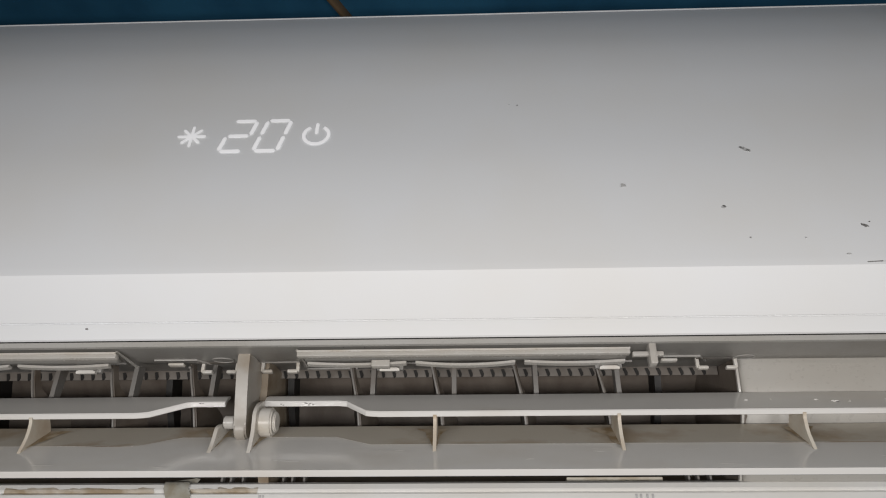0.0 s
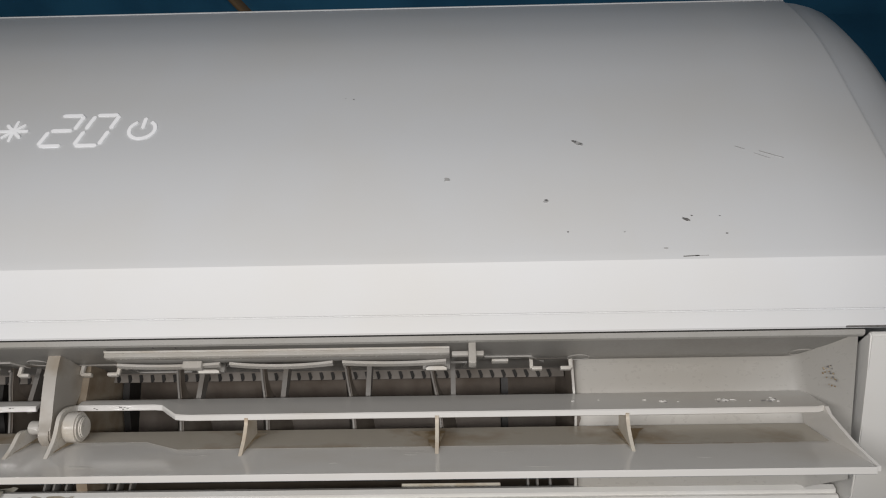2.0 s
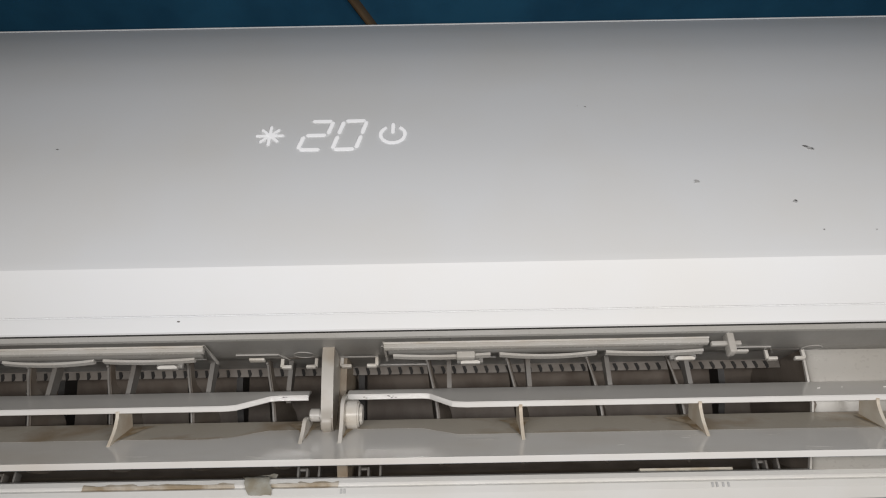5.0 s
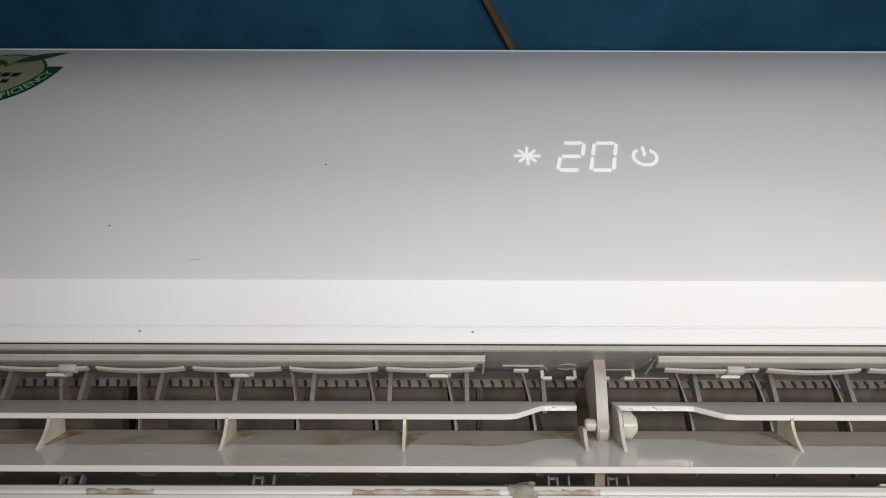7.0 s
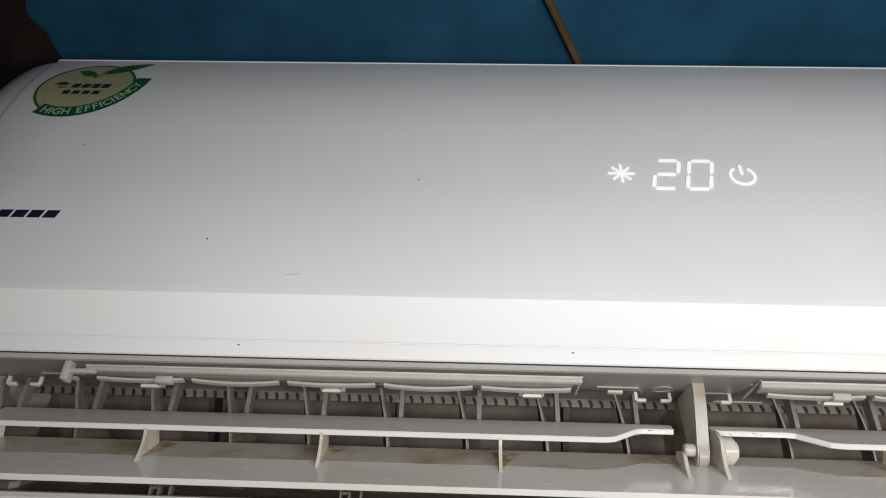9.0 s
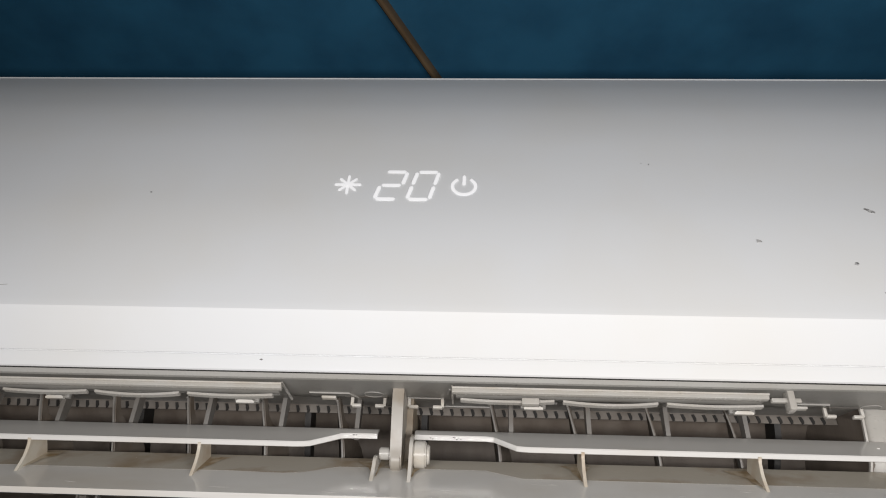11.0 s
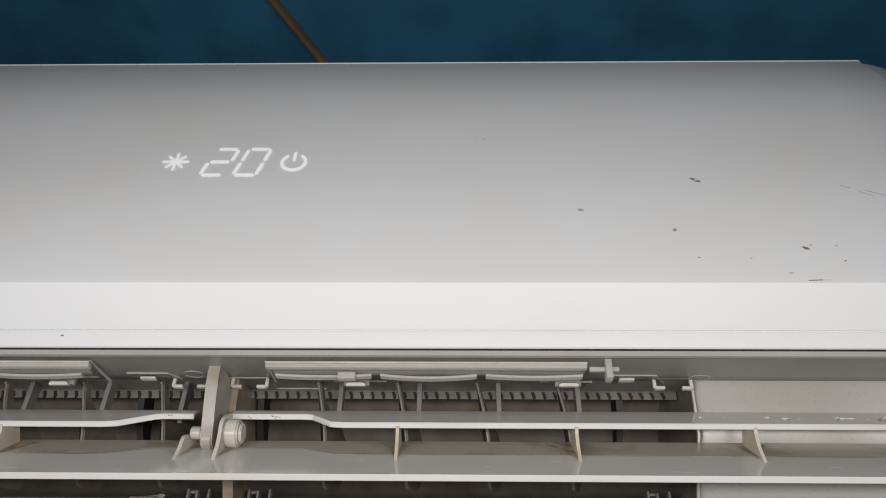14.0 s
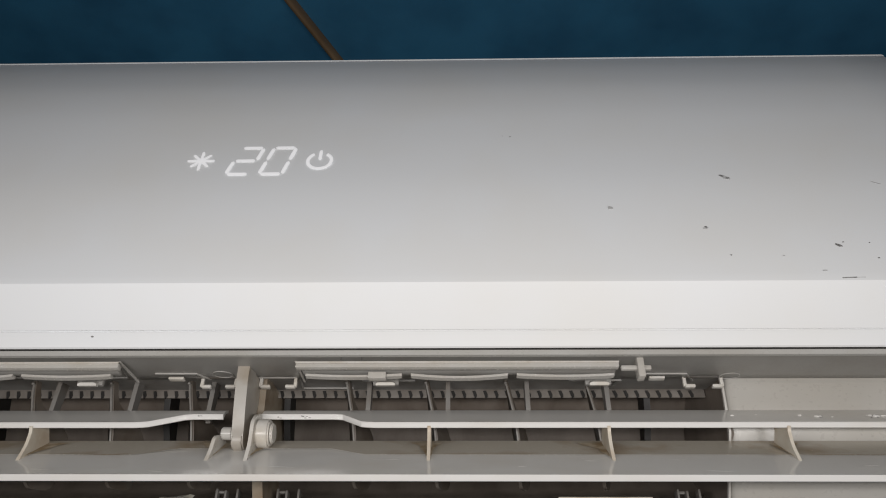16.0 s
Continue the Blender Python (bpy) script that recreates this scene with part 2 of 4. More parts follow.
def ceiling_trim():
    a, b = Vector((-0.7905, -0.75, CEIL)), Vector((-0.118, 0.597, CEIL))
    d = (b - a).normalized()
    s = Vector((d.y, -d.x, 0))
    bm = bmesh.new()
    prof = [(-0.0024, 0), (-0.0024, -0.008), (-0.0014, -0.0100), (0.0010, -0.0108), (0.0036, -0.0100), (0.0048, -0.008), (0.0048, 0)]
    rings = [[bm.verts.new(p + s * u + Vector((0, 0, w))) for u, w in prof] for p in (a, b)]
    for j in range(len(prof) - 1):
        bm.faces.new((rings[0][j], rings[0][j + 1], rings[1][j + 1], rings[1][j]))
    bm.faces.new(rings[0])
    bm.faces.new(rings[1][::-1])
    strip = structure("trim", bm, WOOD, "narrow brown wooden cover strip across the blue ceiling", "trim")
    # black bar along the strip, painted in for its cast shadow
    bm = bmesh.new()
    rings = [[bm.verts.new(p + s * u + Vector((0, 0, w))) for u, w in ((-0.0056, 0.001), (-0.0056, -0.003), (-0.0048, -0.0036), (-0.0025, -0.0036), (-0.0025, 0.001))] for p in (a, b)]
    for j in range(4):
        bm.faces.new((rings[0][j], rings[0][j + 1], rings[1][j + 1], rings[1][j]))
    bm.faces.new(rings[0])
    bm.faces.new(rings[1][::-1])
    part("strip_shadow", bm, SHADE, strip, "black bar painted in for the shadow of the strip")


ceiling_trim()


def curtain():
    bm = bmesh.new()
    nu, nv = 90, 14
    grid = []
    for i in range(nu + 1):
        y = WALL_Y - 0.01 - 0.9 * i / nu
        col = []
        for j in range(nv + 1):
            z = CEIL - 0.004 - 2.2 * j / nv
            x = -0.744 + 0.0045 * math.sin(i * 0.62) + 0.0025 * math.sin(i * 1.45 + 1 + j * 0.15)
            col.append((bm.verts.new((x, y, z)), bm.verts.new((x - 0.0015, y, z))))
        grid.append(col)
    for i in range(nu):
        for j in range(nv):
            for k in (0, 1):
                bm.faces.new((grid[i][j][k], grid[i + 1][j][k], grid[i + 1][j + 1][k], grid[i][j + 1][k]))
    for i in range(nu):
        for j in (0, nv):
            bm.faces.new((grid[i][j][0], grid[i + 1][j][0], grid[i + 1][j][1], grid[i][j][1]))
    for j in range(nv):
        for i in (0, nu):
            bm.faces.new((grid[i][j][0], grid[i][j + 1][0], grid[i][j + 1][1], grid[i][j][1]))
    me = finish(bm, "curtain", 60)
    me.materials.append(CURTAIN)
    tagged(new("curtain", me), "dark brown curtain with a leaf pattern hanging from the ceiling", "curtain")


curtain()

# ---- the air conditioner ----
MID = -0.1235
PX0, PX1 = -0.574, 0.327
AC = new("air_conditioner")
AC.location = (MID, WALL_Y, 2.08)
tagged(AC, "white wall-mounted split air conditioner, running, louver half open, dusty inside", "air conditioner")

# outer line of the front panel, from its top to the edge above the bevel
FRONT = smooth_profile([(0.3750, 2.4125), (0.3678, 2.3960), (0.3612, 2.3780), (0.3552, 2.3580), (0.3500, 2.3330), (0.3462, 2.3080), (0.3425, 2.2820),
                        (0.3390, 2.2570), (0.3363, 2.2330), (0.3340, 2.2100), (0.3318, 2.1870)], 4)


def face_y(z):
    """The panel's outer face at a height."""
    zs, ys = [p[1] for p in FRONT][::-1], [p[0] for p in FRONT][::-1]
    return float(np.interp(z, zs, ys))


def panel():
    outer = [(0.3935, 2.4135), (0.3800, 2.4146), (0.3764, 2.4142), (0.3752, 2.4139), (0.3747, 2.4134), (0.3746, 2.4128), (0.3749, 2.4123), (0.3746, 2.4117)] + FRONT[1:]
    outer += [(0.3316, 2.1850), (0.33145, 2.1817), (0.3331, 2.1794)]
    outer += [(0.3400, 2.1704), (0.3458, 2.1629), (0.3468, 2.1617), (0.3476, 2.1617), (0.3474, 2.1608), (0.3484, 2.1597), (0.3515, 2.1556), (0.3522, 2.1545), (0.3532, 2.1540), (0.3545, 2.1545)]
    inner = [(0.3560, 2.1575), (0.3500, 2.1650), (0.3380, 2.1805)] + [(y + 0.004, z) for y, z in FRONT[::-4]] + [(0.3935, 2.4105)]
    xs = [PX0, PX0 + 0.0008, PX0 + 0.0025] + list(np.linspace(PX0 + 0.05, PX1 - 0.05, 15)) + [PX1 - 0.0025, PX1 - 0.0008, PX1]

    def shift(i, p):
        k = {0: 0.0018, 1: 0.0007, len(xs) - 1: 0.0018, len(xs) - 2: 0.0007}.get(i, 0.0)
        return (p[0] + k, p[1])
    return part("front_panel", prism(outer + inner, xs, moves=shift), PANEL, AC, "smooth glossy white front panel with a bevelled lower edge", 28)


FRONT_PANEL = panel()


def end_cap(side):
    """The rounded end of the case beside the panel, and its lower cheek beside the outlet."""
    prof = [(0.597, 2.410), (0.3935, 2.4122), (0.3785, 2.4126)] + [(y + 0.0016, z - 0.0003) for y, z in FRONT[::2]]
    prof += [(0.3345, 2.1790), (0.3555, 2.1530), (0.3700, 2.1380), (0.3900, 2.1170), (0.4200, 2.0880), (0.4400, 2.0810), (0.597, 2.0800)]
    edge = PX1 + 0.0002
    c = (0.50, 2.25)
    steps = [(0.0, 0.0003), (0.008, 0.0014), (0.018, 0.0040), (0.028, 0.0080), (0.037, 0.0155), (0.0425, 0.0255), (0.0450, 0.0400)]
    xs = [edge + s for s, _ in steps]

    def shift(i, p):
        d = steps[i][1]
        y = p[0] if p[0] > 0.59 else p[0] + d * (1 - (p[0] - 0.33) / 0.27)
        return (y, p[1] + (c[1] - p[1]) / 0.165 * d * 0.55)
    if side < 0:
        xs = [2 * MID - x for x in xs]
    cap = part("end_cap", prism(prof, xs, moves=shift), CAP, AC, "white rounded end of the case, toned down for shade", 30)
    low = [(0.3575, 2.1540), (0.3570, 2.1515), (0.3700, 2.1380), (0.3900, 2.1170), (0.4200, 2.0880), (0.4400, 2.0800), (0.595, 2.0790), (0.595, 2.1540)]
    x0, x1 = 0.2985, PX1
    if side < 0:
        x0, x1 = 2 * MID - x1, 2 * MID - x0
    bm = prism(low, (x0, x1))
    bmesh.ops.bevel(bm, geom=[e for e in bm.edges], offset=0.0008, segments=2, affect="EDGES")
    part("cheek", bm, SHELL, AC, "", 30)


end_cap(1)
end_cap(-1)


def rear_case():
    prof = [(0.394, 2.4095), (0.597, 2.4095), (0.597, 2.080), (0.455, 2.080), (0.455, 2.084), (0.593, 2.084), (0.593, 2.4055), (0.394, 2.4055)]
    part("rear_case", prism(prof, (PX0 + 0.002, PX1 - 0.002)), SHELL, AC, "", 30)


rear_case()
OX0, OX1 = 2 * MID - 0.297, 0.297


def outlet():
    global REAR_ROOF
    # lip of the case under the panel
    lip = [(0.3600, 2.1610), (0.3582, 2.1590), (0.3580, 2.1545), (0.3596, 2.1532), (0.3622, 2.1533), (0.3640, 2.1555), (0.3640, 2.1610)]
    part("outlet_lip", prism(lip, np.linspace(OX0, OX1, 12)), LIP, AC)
    # dark strip on the lip paints the shade in the gap under the panel
    part("gap_shade", box_bm(OX0, OX1, 0.3576, 0.3592, 2.1553, 2.1574), SHADE, AC, "dark strip painted as the shade between panel and case")
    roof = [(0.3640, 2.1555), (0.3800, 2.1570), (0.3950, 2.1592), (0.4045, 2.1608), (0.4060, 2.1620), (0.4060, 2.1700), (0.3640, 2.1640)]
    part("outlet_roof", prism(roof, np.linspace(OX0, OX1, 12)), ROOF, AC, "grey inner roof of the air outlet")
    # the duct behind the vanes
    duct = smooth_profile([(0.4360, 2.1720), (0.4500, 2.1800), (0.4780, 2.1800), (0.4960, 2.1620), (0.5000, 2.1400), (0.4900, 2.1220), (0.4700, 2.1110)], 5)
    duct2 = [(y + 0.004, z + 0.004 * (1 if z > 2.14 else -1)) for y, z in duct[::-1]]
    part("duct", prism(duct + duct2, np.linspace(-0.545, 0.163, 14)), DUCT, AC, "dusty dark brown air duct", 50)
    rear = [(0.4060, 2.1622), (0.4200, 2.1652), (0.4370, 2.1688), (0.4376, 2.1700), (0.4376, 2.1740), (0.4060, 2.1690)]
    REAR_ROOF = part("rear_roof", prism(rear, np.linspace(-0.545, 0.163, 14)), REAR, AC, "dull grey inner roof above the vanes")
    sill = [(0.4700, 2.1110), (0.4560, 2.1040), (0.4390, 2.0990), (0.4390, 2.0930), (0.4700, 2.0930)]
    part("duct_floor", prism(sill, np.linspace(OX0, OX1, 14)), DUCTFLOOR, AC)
    # front ledge below the outlet
    led = [(y + 0.0195, z + 0.0028) for y, z in ((0.4195, 2.0960), (0.4160, 2.0968), (0.4120, 2.0950), (0.4105, 2.0920), (0.4120, 2.0905), (0.4100, 2.0890), (0.4095, 2.0850), (0.4125, 2.0790), (0.455, 2.0780), (0.455, 2.0850), (0.4195, 2.0880))]
    part("ledge", prism(led, np.linspace(OX0, OX1, 12)), SHELL, AC, "", 30)


outlet()


def side_box():
    """The blind end of the outlet beside the duct, with its rounded corner."""
    bm = bmesh.new()
    cols = []
    plan = [(0.1600, 0.412), (0.1606, 0.4085), (0.1625, 0.4062), (0.1660, 0.4050), (0.2000, 0.4050), (0.2400, 0.4050), (0.2740, 0.4052), (0.2800, 0.4030), (0.2825, 0.3980), (0.2960, 0.3590)]
    levels = [2.1665, 2.1600, 2.1580, 2.1450, 2.1280, 2.1100, 2.0960]
    for i, (x, y) in enumerate(plan):
        col = []
        for z in levels:
            k = (2.160 - z) / 0.065
            col.append(bm.verts.new((x, y + (0.030 * k * k if i < 9 else 0.055 * max(0.0, k)), z)))
        cols.append(col)
    for a, b in zip(cols, cols[1:]):
        for j in range(len(levels) - 1):
            bm.faces.new((a[j], b[j], b[j + 1], a[j + 1]))
    part("blind_end", bm, BOX, AC, "beige glossy plastic blind end of the outlet, streaked", 50)
    # thin pale edge where the box meets the duct
    edge = [(0.4048, 2.1625), (0.4065, 2.1625), (0.4130, 2.1300), (0.4380, 2.0985), (0.4350, 2.0985), (0.4105, 2.1300)]
    part("box_edge", plate(edge, 0.1586, 0.1599), RODS, AC)
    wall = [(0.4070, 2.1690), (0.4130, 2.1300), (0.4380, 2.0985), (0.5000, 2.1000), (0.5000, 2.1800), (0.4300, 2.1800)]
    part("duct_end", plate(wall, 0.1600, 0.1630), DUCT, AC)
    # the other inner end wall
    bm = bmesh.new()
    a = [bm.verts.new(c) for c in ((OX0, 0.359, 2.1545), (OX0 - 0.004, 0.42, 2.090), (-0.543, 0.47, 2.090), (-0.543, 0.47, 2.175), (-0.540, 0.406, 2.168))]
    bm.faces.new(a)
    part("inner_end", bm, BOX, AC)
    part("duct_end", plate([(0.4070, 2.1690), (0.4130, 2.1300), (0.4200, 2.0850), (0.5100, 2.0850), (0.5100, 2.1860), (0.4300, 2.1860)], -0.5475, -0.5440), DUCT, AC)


side_box()
for k in range(26):
    u, v = random.uniform(0, 1), random.uniform(0, 1)
    bm = bmesh.new()
    bmesh.ops.create_icosphere(bm, subdivisions=1, radius=random.uniform(0.0003, 0.0006), matrix=Matrix.Translation((0.2868 + 0.003 * u, 0.3908 - 0.008 * u, 2.136 + 0.012 * v)))
    part("stain", bm, RUST if k % 3 else DIRT, AC)


def comb():
    """A row of small dark slots along the rear edge of the inner roof, each a part of its own on one mesh; their shade
    is painted.
    """
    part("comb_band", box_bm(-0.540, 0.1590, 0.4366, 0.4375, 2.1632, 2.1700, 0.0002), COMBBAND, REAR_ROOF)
    bm = bmesh.new()
    # near-black piece laid before the band as the shade inside a slot
    slot = [(-0.0010, 2.1676), (0.0008, 2.1678), (0.0019, 2.1650), (0.0017, 2.1634), (0.0004, 2.1630)]
    front = [bm.verts.new((x, 0.4360, z)) for x, z in slot]
    rear = [bm.verts.new((x, 0.4370, z)) for x, z in slot]
    bm.faces.new(front)
    bm.faces.new(rear[::-1])
    for k in range(5):
        bm.faces.new((front[k], front[(k + 1) % 5], rear[(k + 1) % 5], rear[k]))
    me = finish(bm, "slot_shade", 40)
    me.materials.append(COMB)
    x = -0.537
    while x < 0.155:
        ob = part("slot_shade", me, COMB, REAR_ROOF)
        ob.location.x = x
        x += 0.0068


comb()


def vane(x):
    """A swinging vane: a thin curved plate hung from the roof."""
    out = smooth_profile([(0.4080, 2.1640), (0.4085, 2.1500), (0.4130, 2.1300), (0.4190, 2.1100), (0.4225, 2.1045), (0.4290, 2.1040), (0.4390, 2.1080),
                          (0.4400, 2.1200), (0.4385, 2.1380), (0.4290, 2.1450), (0.4140, 2.1510), (0.4116, 2.1640)], 3)
    xs = [0.0, 0.0018]
    bm = prism(out, xs)
    for v in bm.verts:
        v.co.x += x + 0.005 * math.sin(2.6 * (2.164 - v.co.z) / 0.06) + 0.30 * (v.co.y - 0.409)
        v.co.y += 0.004
    return bm


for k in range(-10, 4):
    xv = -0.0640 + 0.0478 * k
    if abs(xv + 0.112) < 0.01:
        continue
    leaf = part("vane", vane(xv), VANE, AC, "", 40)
    # paler strip paints the light that the front edge catches
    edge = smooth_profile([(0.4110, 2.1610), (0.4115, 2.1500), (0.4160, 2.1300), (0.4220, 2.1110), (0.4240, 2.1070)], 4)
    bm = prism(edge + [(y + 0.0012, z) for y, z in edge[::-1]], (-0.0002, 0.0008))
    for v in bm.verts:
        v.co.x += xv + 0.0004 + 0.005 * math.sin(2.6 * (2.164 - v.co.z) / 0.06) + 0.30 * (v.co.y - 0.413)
    part("vane_edge", bm, EDGEGREY, leaf, "pale front edge, its lit look painted in", 40)
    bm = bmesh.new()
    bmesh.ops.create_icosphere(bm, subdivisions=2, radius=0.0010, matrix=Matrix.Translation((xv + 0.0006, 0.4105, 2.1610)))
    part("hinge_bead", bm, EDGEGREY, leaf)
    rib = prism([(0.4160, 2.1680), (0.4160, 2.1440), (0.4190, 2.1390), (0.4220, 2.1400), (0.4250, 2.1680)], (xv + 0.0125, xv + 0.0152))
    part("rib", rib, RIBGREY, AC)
for xs_ in (-0.186, -0.108, 0.122, -0.300, -0.420):
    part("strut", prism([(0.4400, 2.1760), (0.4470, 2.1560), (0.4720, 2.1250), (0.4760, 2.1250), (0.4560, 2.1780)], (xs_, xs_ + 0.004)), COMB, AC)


def link_rod(x0, x1, tab):
    """A flat bar that links the vanes, with bowed spring strips under it and an upright end tab."""
    d = 1 if x1 > x0 else -1
    lo, hi = min(x0, x1), max(x0, x1)
    bm = box_bm(lo, hi - (0.004 if d > 0 else 0), 0.3700, 0.3745, 2.1513, 2.1542, 0.0006)
    rod = part("link_rod", bm, RODS, AC, "pale grey plastic link bar", 30)
    # lighter plastic here paints the bright lit edge along the bar
    part("rim", box_bm(lo, hi - (0.004 if d > 0 else 0), 0.3690, 0.3703, 2.1534, 2.1545, 0.0003), CLIPS, rod, "raised rim, painted paler as a top-lit edge")
    foot = lo if d > 0 else hi
    part("rim", prism([(0.3694, 2.1543), (0.3706, 2.1545), (0.3990, 2.1560), (0.3985, 2.1570), (0.3700, 2.1552)], (foot - 0.0006, foot + 0.0006)), RODS, rod)
    t0 = tab - 0.002
    part("tab", box_bm(t0, t0 + 0.004, 0.3685, 0.3760, 2.1450, 2.1572, 0.0008), RODS, rod)
    part("pin", box_bm(min(x1, tab) - 0.003, max(x1, tab) + 0.006, 0.3705, 0.3735, 2.1500, 2.1525, 0.0006), RODS, rod)
    n = max(2, round((hi - lo) / 0.062))
    w = (hi - lo - 0.006) / n
    for i in range(n):
        a = lo + 0.005 + i * w
        bow = 0.0020 if i % 2 else 0.0012
        bm = bmesh.new()
        rings = []
        for s in np.linspace(0, 1, 11):
            x, zb = a + (w - 0.005) * s, 2.1490 - bow * 3.2 * s * (1 - s)
            rings.append([bm.verts.new(c) for c in ((x, 0.376, zb + 0.0014), (x, 0.3795, zb + 0.0014), (x, 0.3795, zb), (x, 0.376, zb))])
        for p, q in zip(rings, rings[1:]):
            for j in range(4):
                bm.faces.new((p[j], p[(j + 1) % 4], q[(j + 1) % 4], q[j]))
        bm.faces.new(rings[0])
        bm.faces.new(rings[-1][::-1])
        part("spring_strip", bm, RODS, rod)
    part("saddle", box_bm(lo + 0.040, lo + 0.050, 0.3740, 0.3790, 2.1468, 2.1506, 0.0006), RODS, rod)
    part("backing", box_bm(lo + 0.002, hi - 0.004, 0.3790, 0.3850, 2.1535, 2.1562, 0.0005), ROOF, rod)


link_rod(-0.0860, 0.0960, 0.1035)
link_rod(-0.1845, -0.4680, -0.4785)


def hook(x, side):
    """A small J-shaped catch under the roof; side tells which way its foot turns."""
    bm = box_bm(x - 0.0010, x + 0.0010, 0.4022, 0.4046, 2.1550, 2.1650, 0.0004)
    a, b = (x, x + 0.0058) if side > 0 else (x - 0.0058, x)
    box_bm(a, b, 0.4018, 0.4050, 2.1542, 2.1561, 0.0005, bm=bm)
    part("hook", bm, CLIPS, AC)


for bx0, bx1 in ((-0.1190, -0.0915), (0.1360, 0.1585), (-0.1525, -0.1260), (-0.5330, -0.5100)):
    part("crossbar", box_bm(bx0, bx1, 0.4005, 0.4030, 2.1600, 2.1622, 0.0004), RODS if bx0 < 0 and bx0 > -0.12 else RIBGREY, AC)
for hx in (-0.146, -0.111, 0.1385, -0.5300):
    hook(hx - 0.002, 1)
for hx in (-0.130, -0.0945, 0.1560, -0.5140):
    hook(hx + 0.002, -1)


def clip(x, w=0.011):
    """A moulded clip window: a pale sloping tongue in a dark recess."""
    base = part("clip", box_bm(x - w / 2 - 0.002, x + w / 2 + 0.002, 0.3945, 0.3975, 2.1525, 2.1640, 0.0005), ROOF, AC)
    tongue = prism([(0.3945, 2.1512), (0.3920, 2.1508), (0.3915, 2.1526), (0.3945, 2.1548)], (x - w / 2, x - w / 2 + 0.0015, x + w / 2 - 0.0015, x + w / 2), moves=lambda i, p: (p[0], p[1] - (0.0 if i in (1, 2) else 0.0008 if p[1] > 2.152 else 0)))
    part("tongue", tongue, CLIPS, base)


for cx in (-0.038, 0.0845, -0.211, -0.4380, -0.3290):
    clip(cx)
for cx in (0.1190, -0.1615, -0.4900):
    base = part("latch", box_bm(cx - 0.012, cx + 0.012, 0.3990, 0.4010, 2.1600, 2.1650, 0.0004), ROOF, AC)
    part("tongue", box_bm(cx - 0.0045, cx + 0.0045, 0.3955, 0.3995, 2.1567, 2.1582, 0.0004), CLIPS, base)
ROOF_Y = (0.3580, 0.3640, 0.3800, 0.3950, 0.4045, 0.4200, 0.4370)
ROOF_Z = (2.1535, 2.1555, 2.1570, 2.1592, 2.1608, 2.1652, 2.1688)


def roof_line(name, pts, width, drop, material, closed=False):
    """A thin ridge that follows a path of (x, y) on the underside of the outlet's roof."""
    bm = bmesh.new()
    rings = []
    n = len(pts)
    for i, (x, y) in enumerate(pts):
        a, b = (pts[i - 1], pts[(i + 1) % n]) if closed else (pts[max(i - 1, 0)], pts[min(i + 1, n - 1)])
        d = (Vector(b) - Vector(a)).normalized()
        u = Vector((-d.y, d.x)) * width / 2
        ring_ = []
        for sx, dz in ((1, 0.0004), (1, -drop), (-1, -drop), (-1, 0.0004)):
            px, py = x + u.x * sx, y + u.y * sx
            ring_.append(bm.verts.new((px, py, float(np.interp(py, ROOF_Y, ROOF_Z)) + dz)))
        rings.append(ring_)
    pairs = list(zip(rings, rings[1:])) + ([(rings[-1], rings[0])] if closed else [])
    for p, q in pairs:
        for j in range(4):
            bm.faces.new((p[j], p[(j + 1) % 4], q[(j + 1) % 4], q[j]))
    if not closed:
        bm.faces.new(rings[0])
        bm.faces.new(rings[-1][::-1])
    part(name, bm, material, AC)


# moulded ejector rings, the frames of the clip recesses, and two hair cracks
for ex, ey in ((0.162, 0.3995), (0.281, 0.395), (-0.134, 0.3950)):
    roof_line("moulding_ring", [(ex + 0.0058 * math.cos(math.tau * k / 28), ey + 0.0058 * math.sin(math.tau * k / 28)) for k in range(28)], 0.0006, 0.0004, RIDGE, True)
for path in (((-0.1729, 0.3925), (-0.1486, 0.3927), (-0.1440, 0.4040)), ((0.1106, 0.3941), (0.1357, 0.3943), (0.1440, 0.4110)),
             ((-0.1864, 0.3760), (-0.1923, 0.4002), (-0.4660, 0.4002)), ((-0.0875, 0.3790), (-0.0937, 0.4300)), ((-0.0937, 0.4310), (-0.0621, 0.4310)),
             ((0.0700, 0.4093), (0.1010, 0.4094), (0.0990, 0.4250)), ((-0.0540, 0.4093), (-0.0220, 0.4094)), ((-0.5060, 0.3935), (-0.4800, 0.3935))):
    roof_line("moulding_ridge", path, 0.0011, 0.0008, RIDGE)
for cx, y1 in ((-0.0610, 0.3700), (-0.0496, 0.3712)):
    roof_line("hair_crack", ((cx, 0.3645), (cx + 0.0006, 0.3675), (cx, y1)), 0.0005, 0.0002, DIRT)


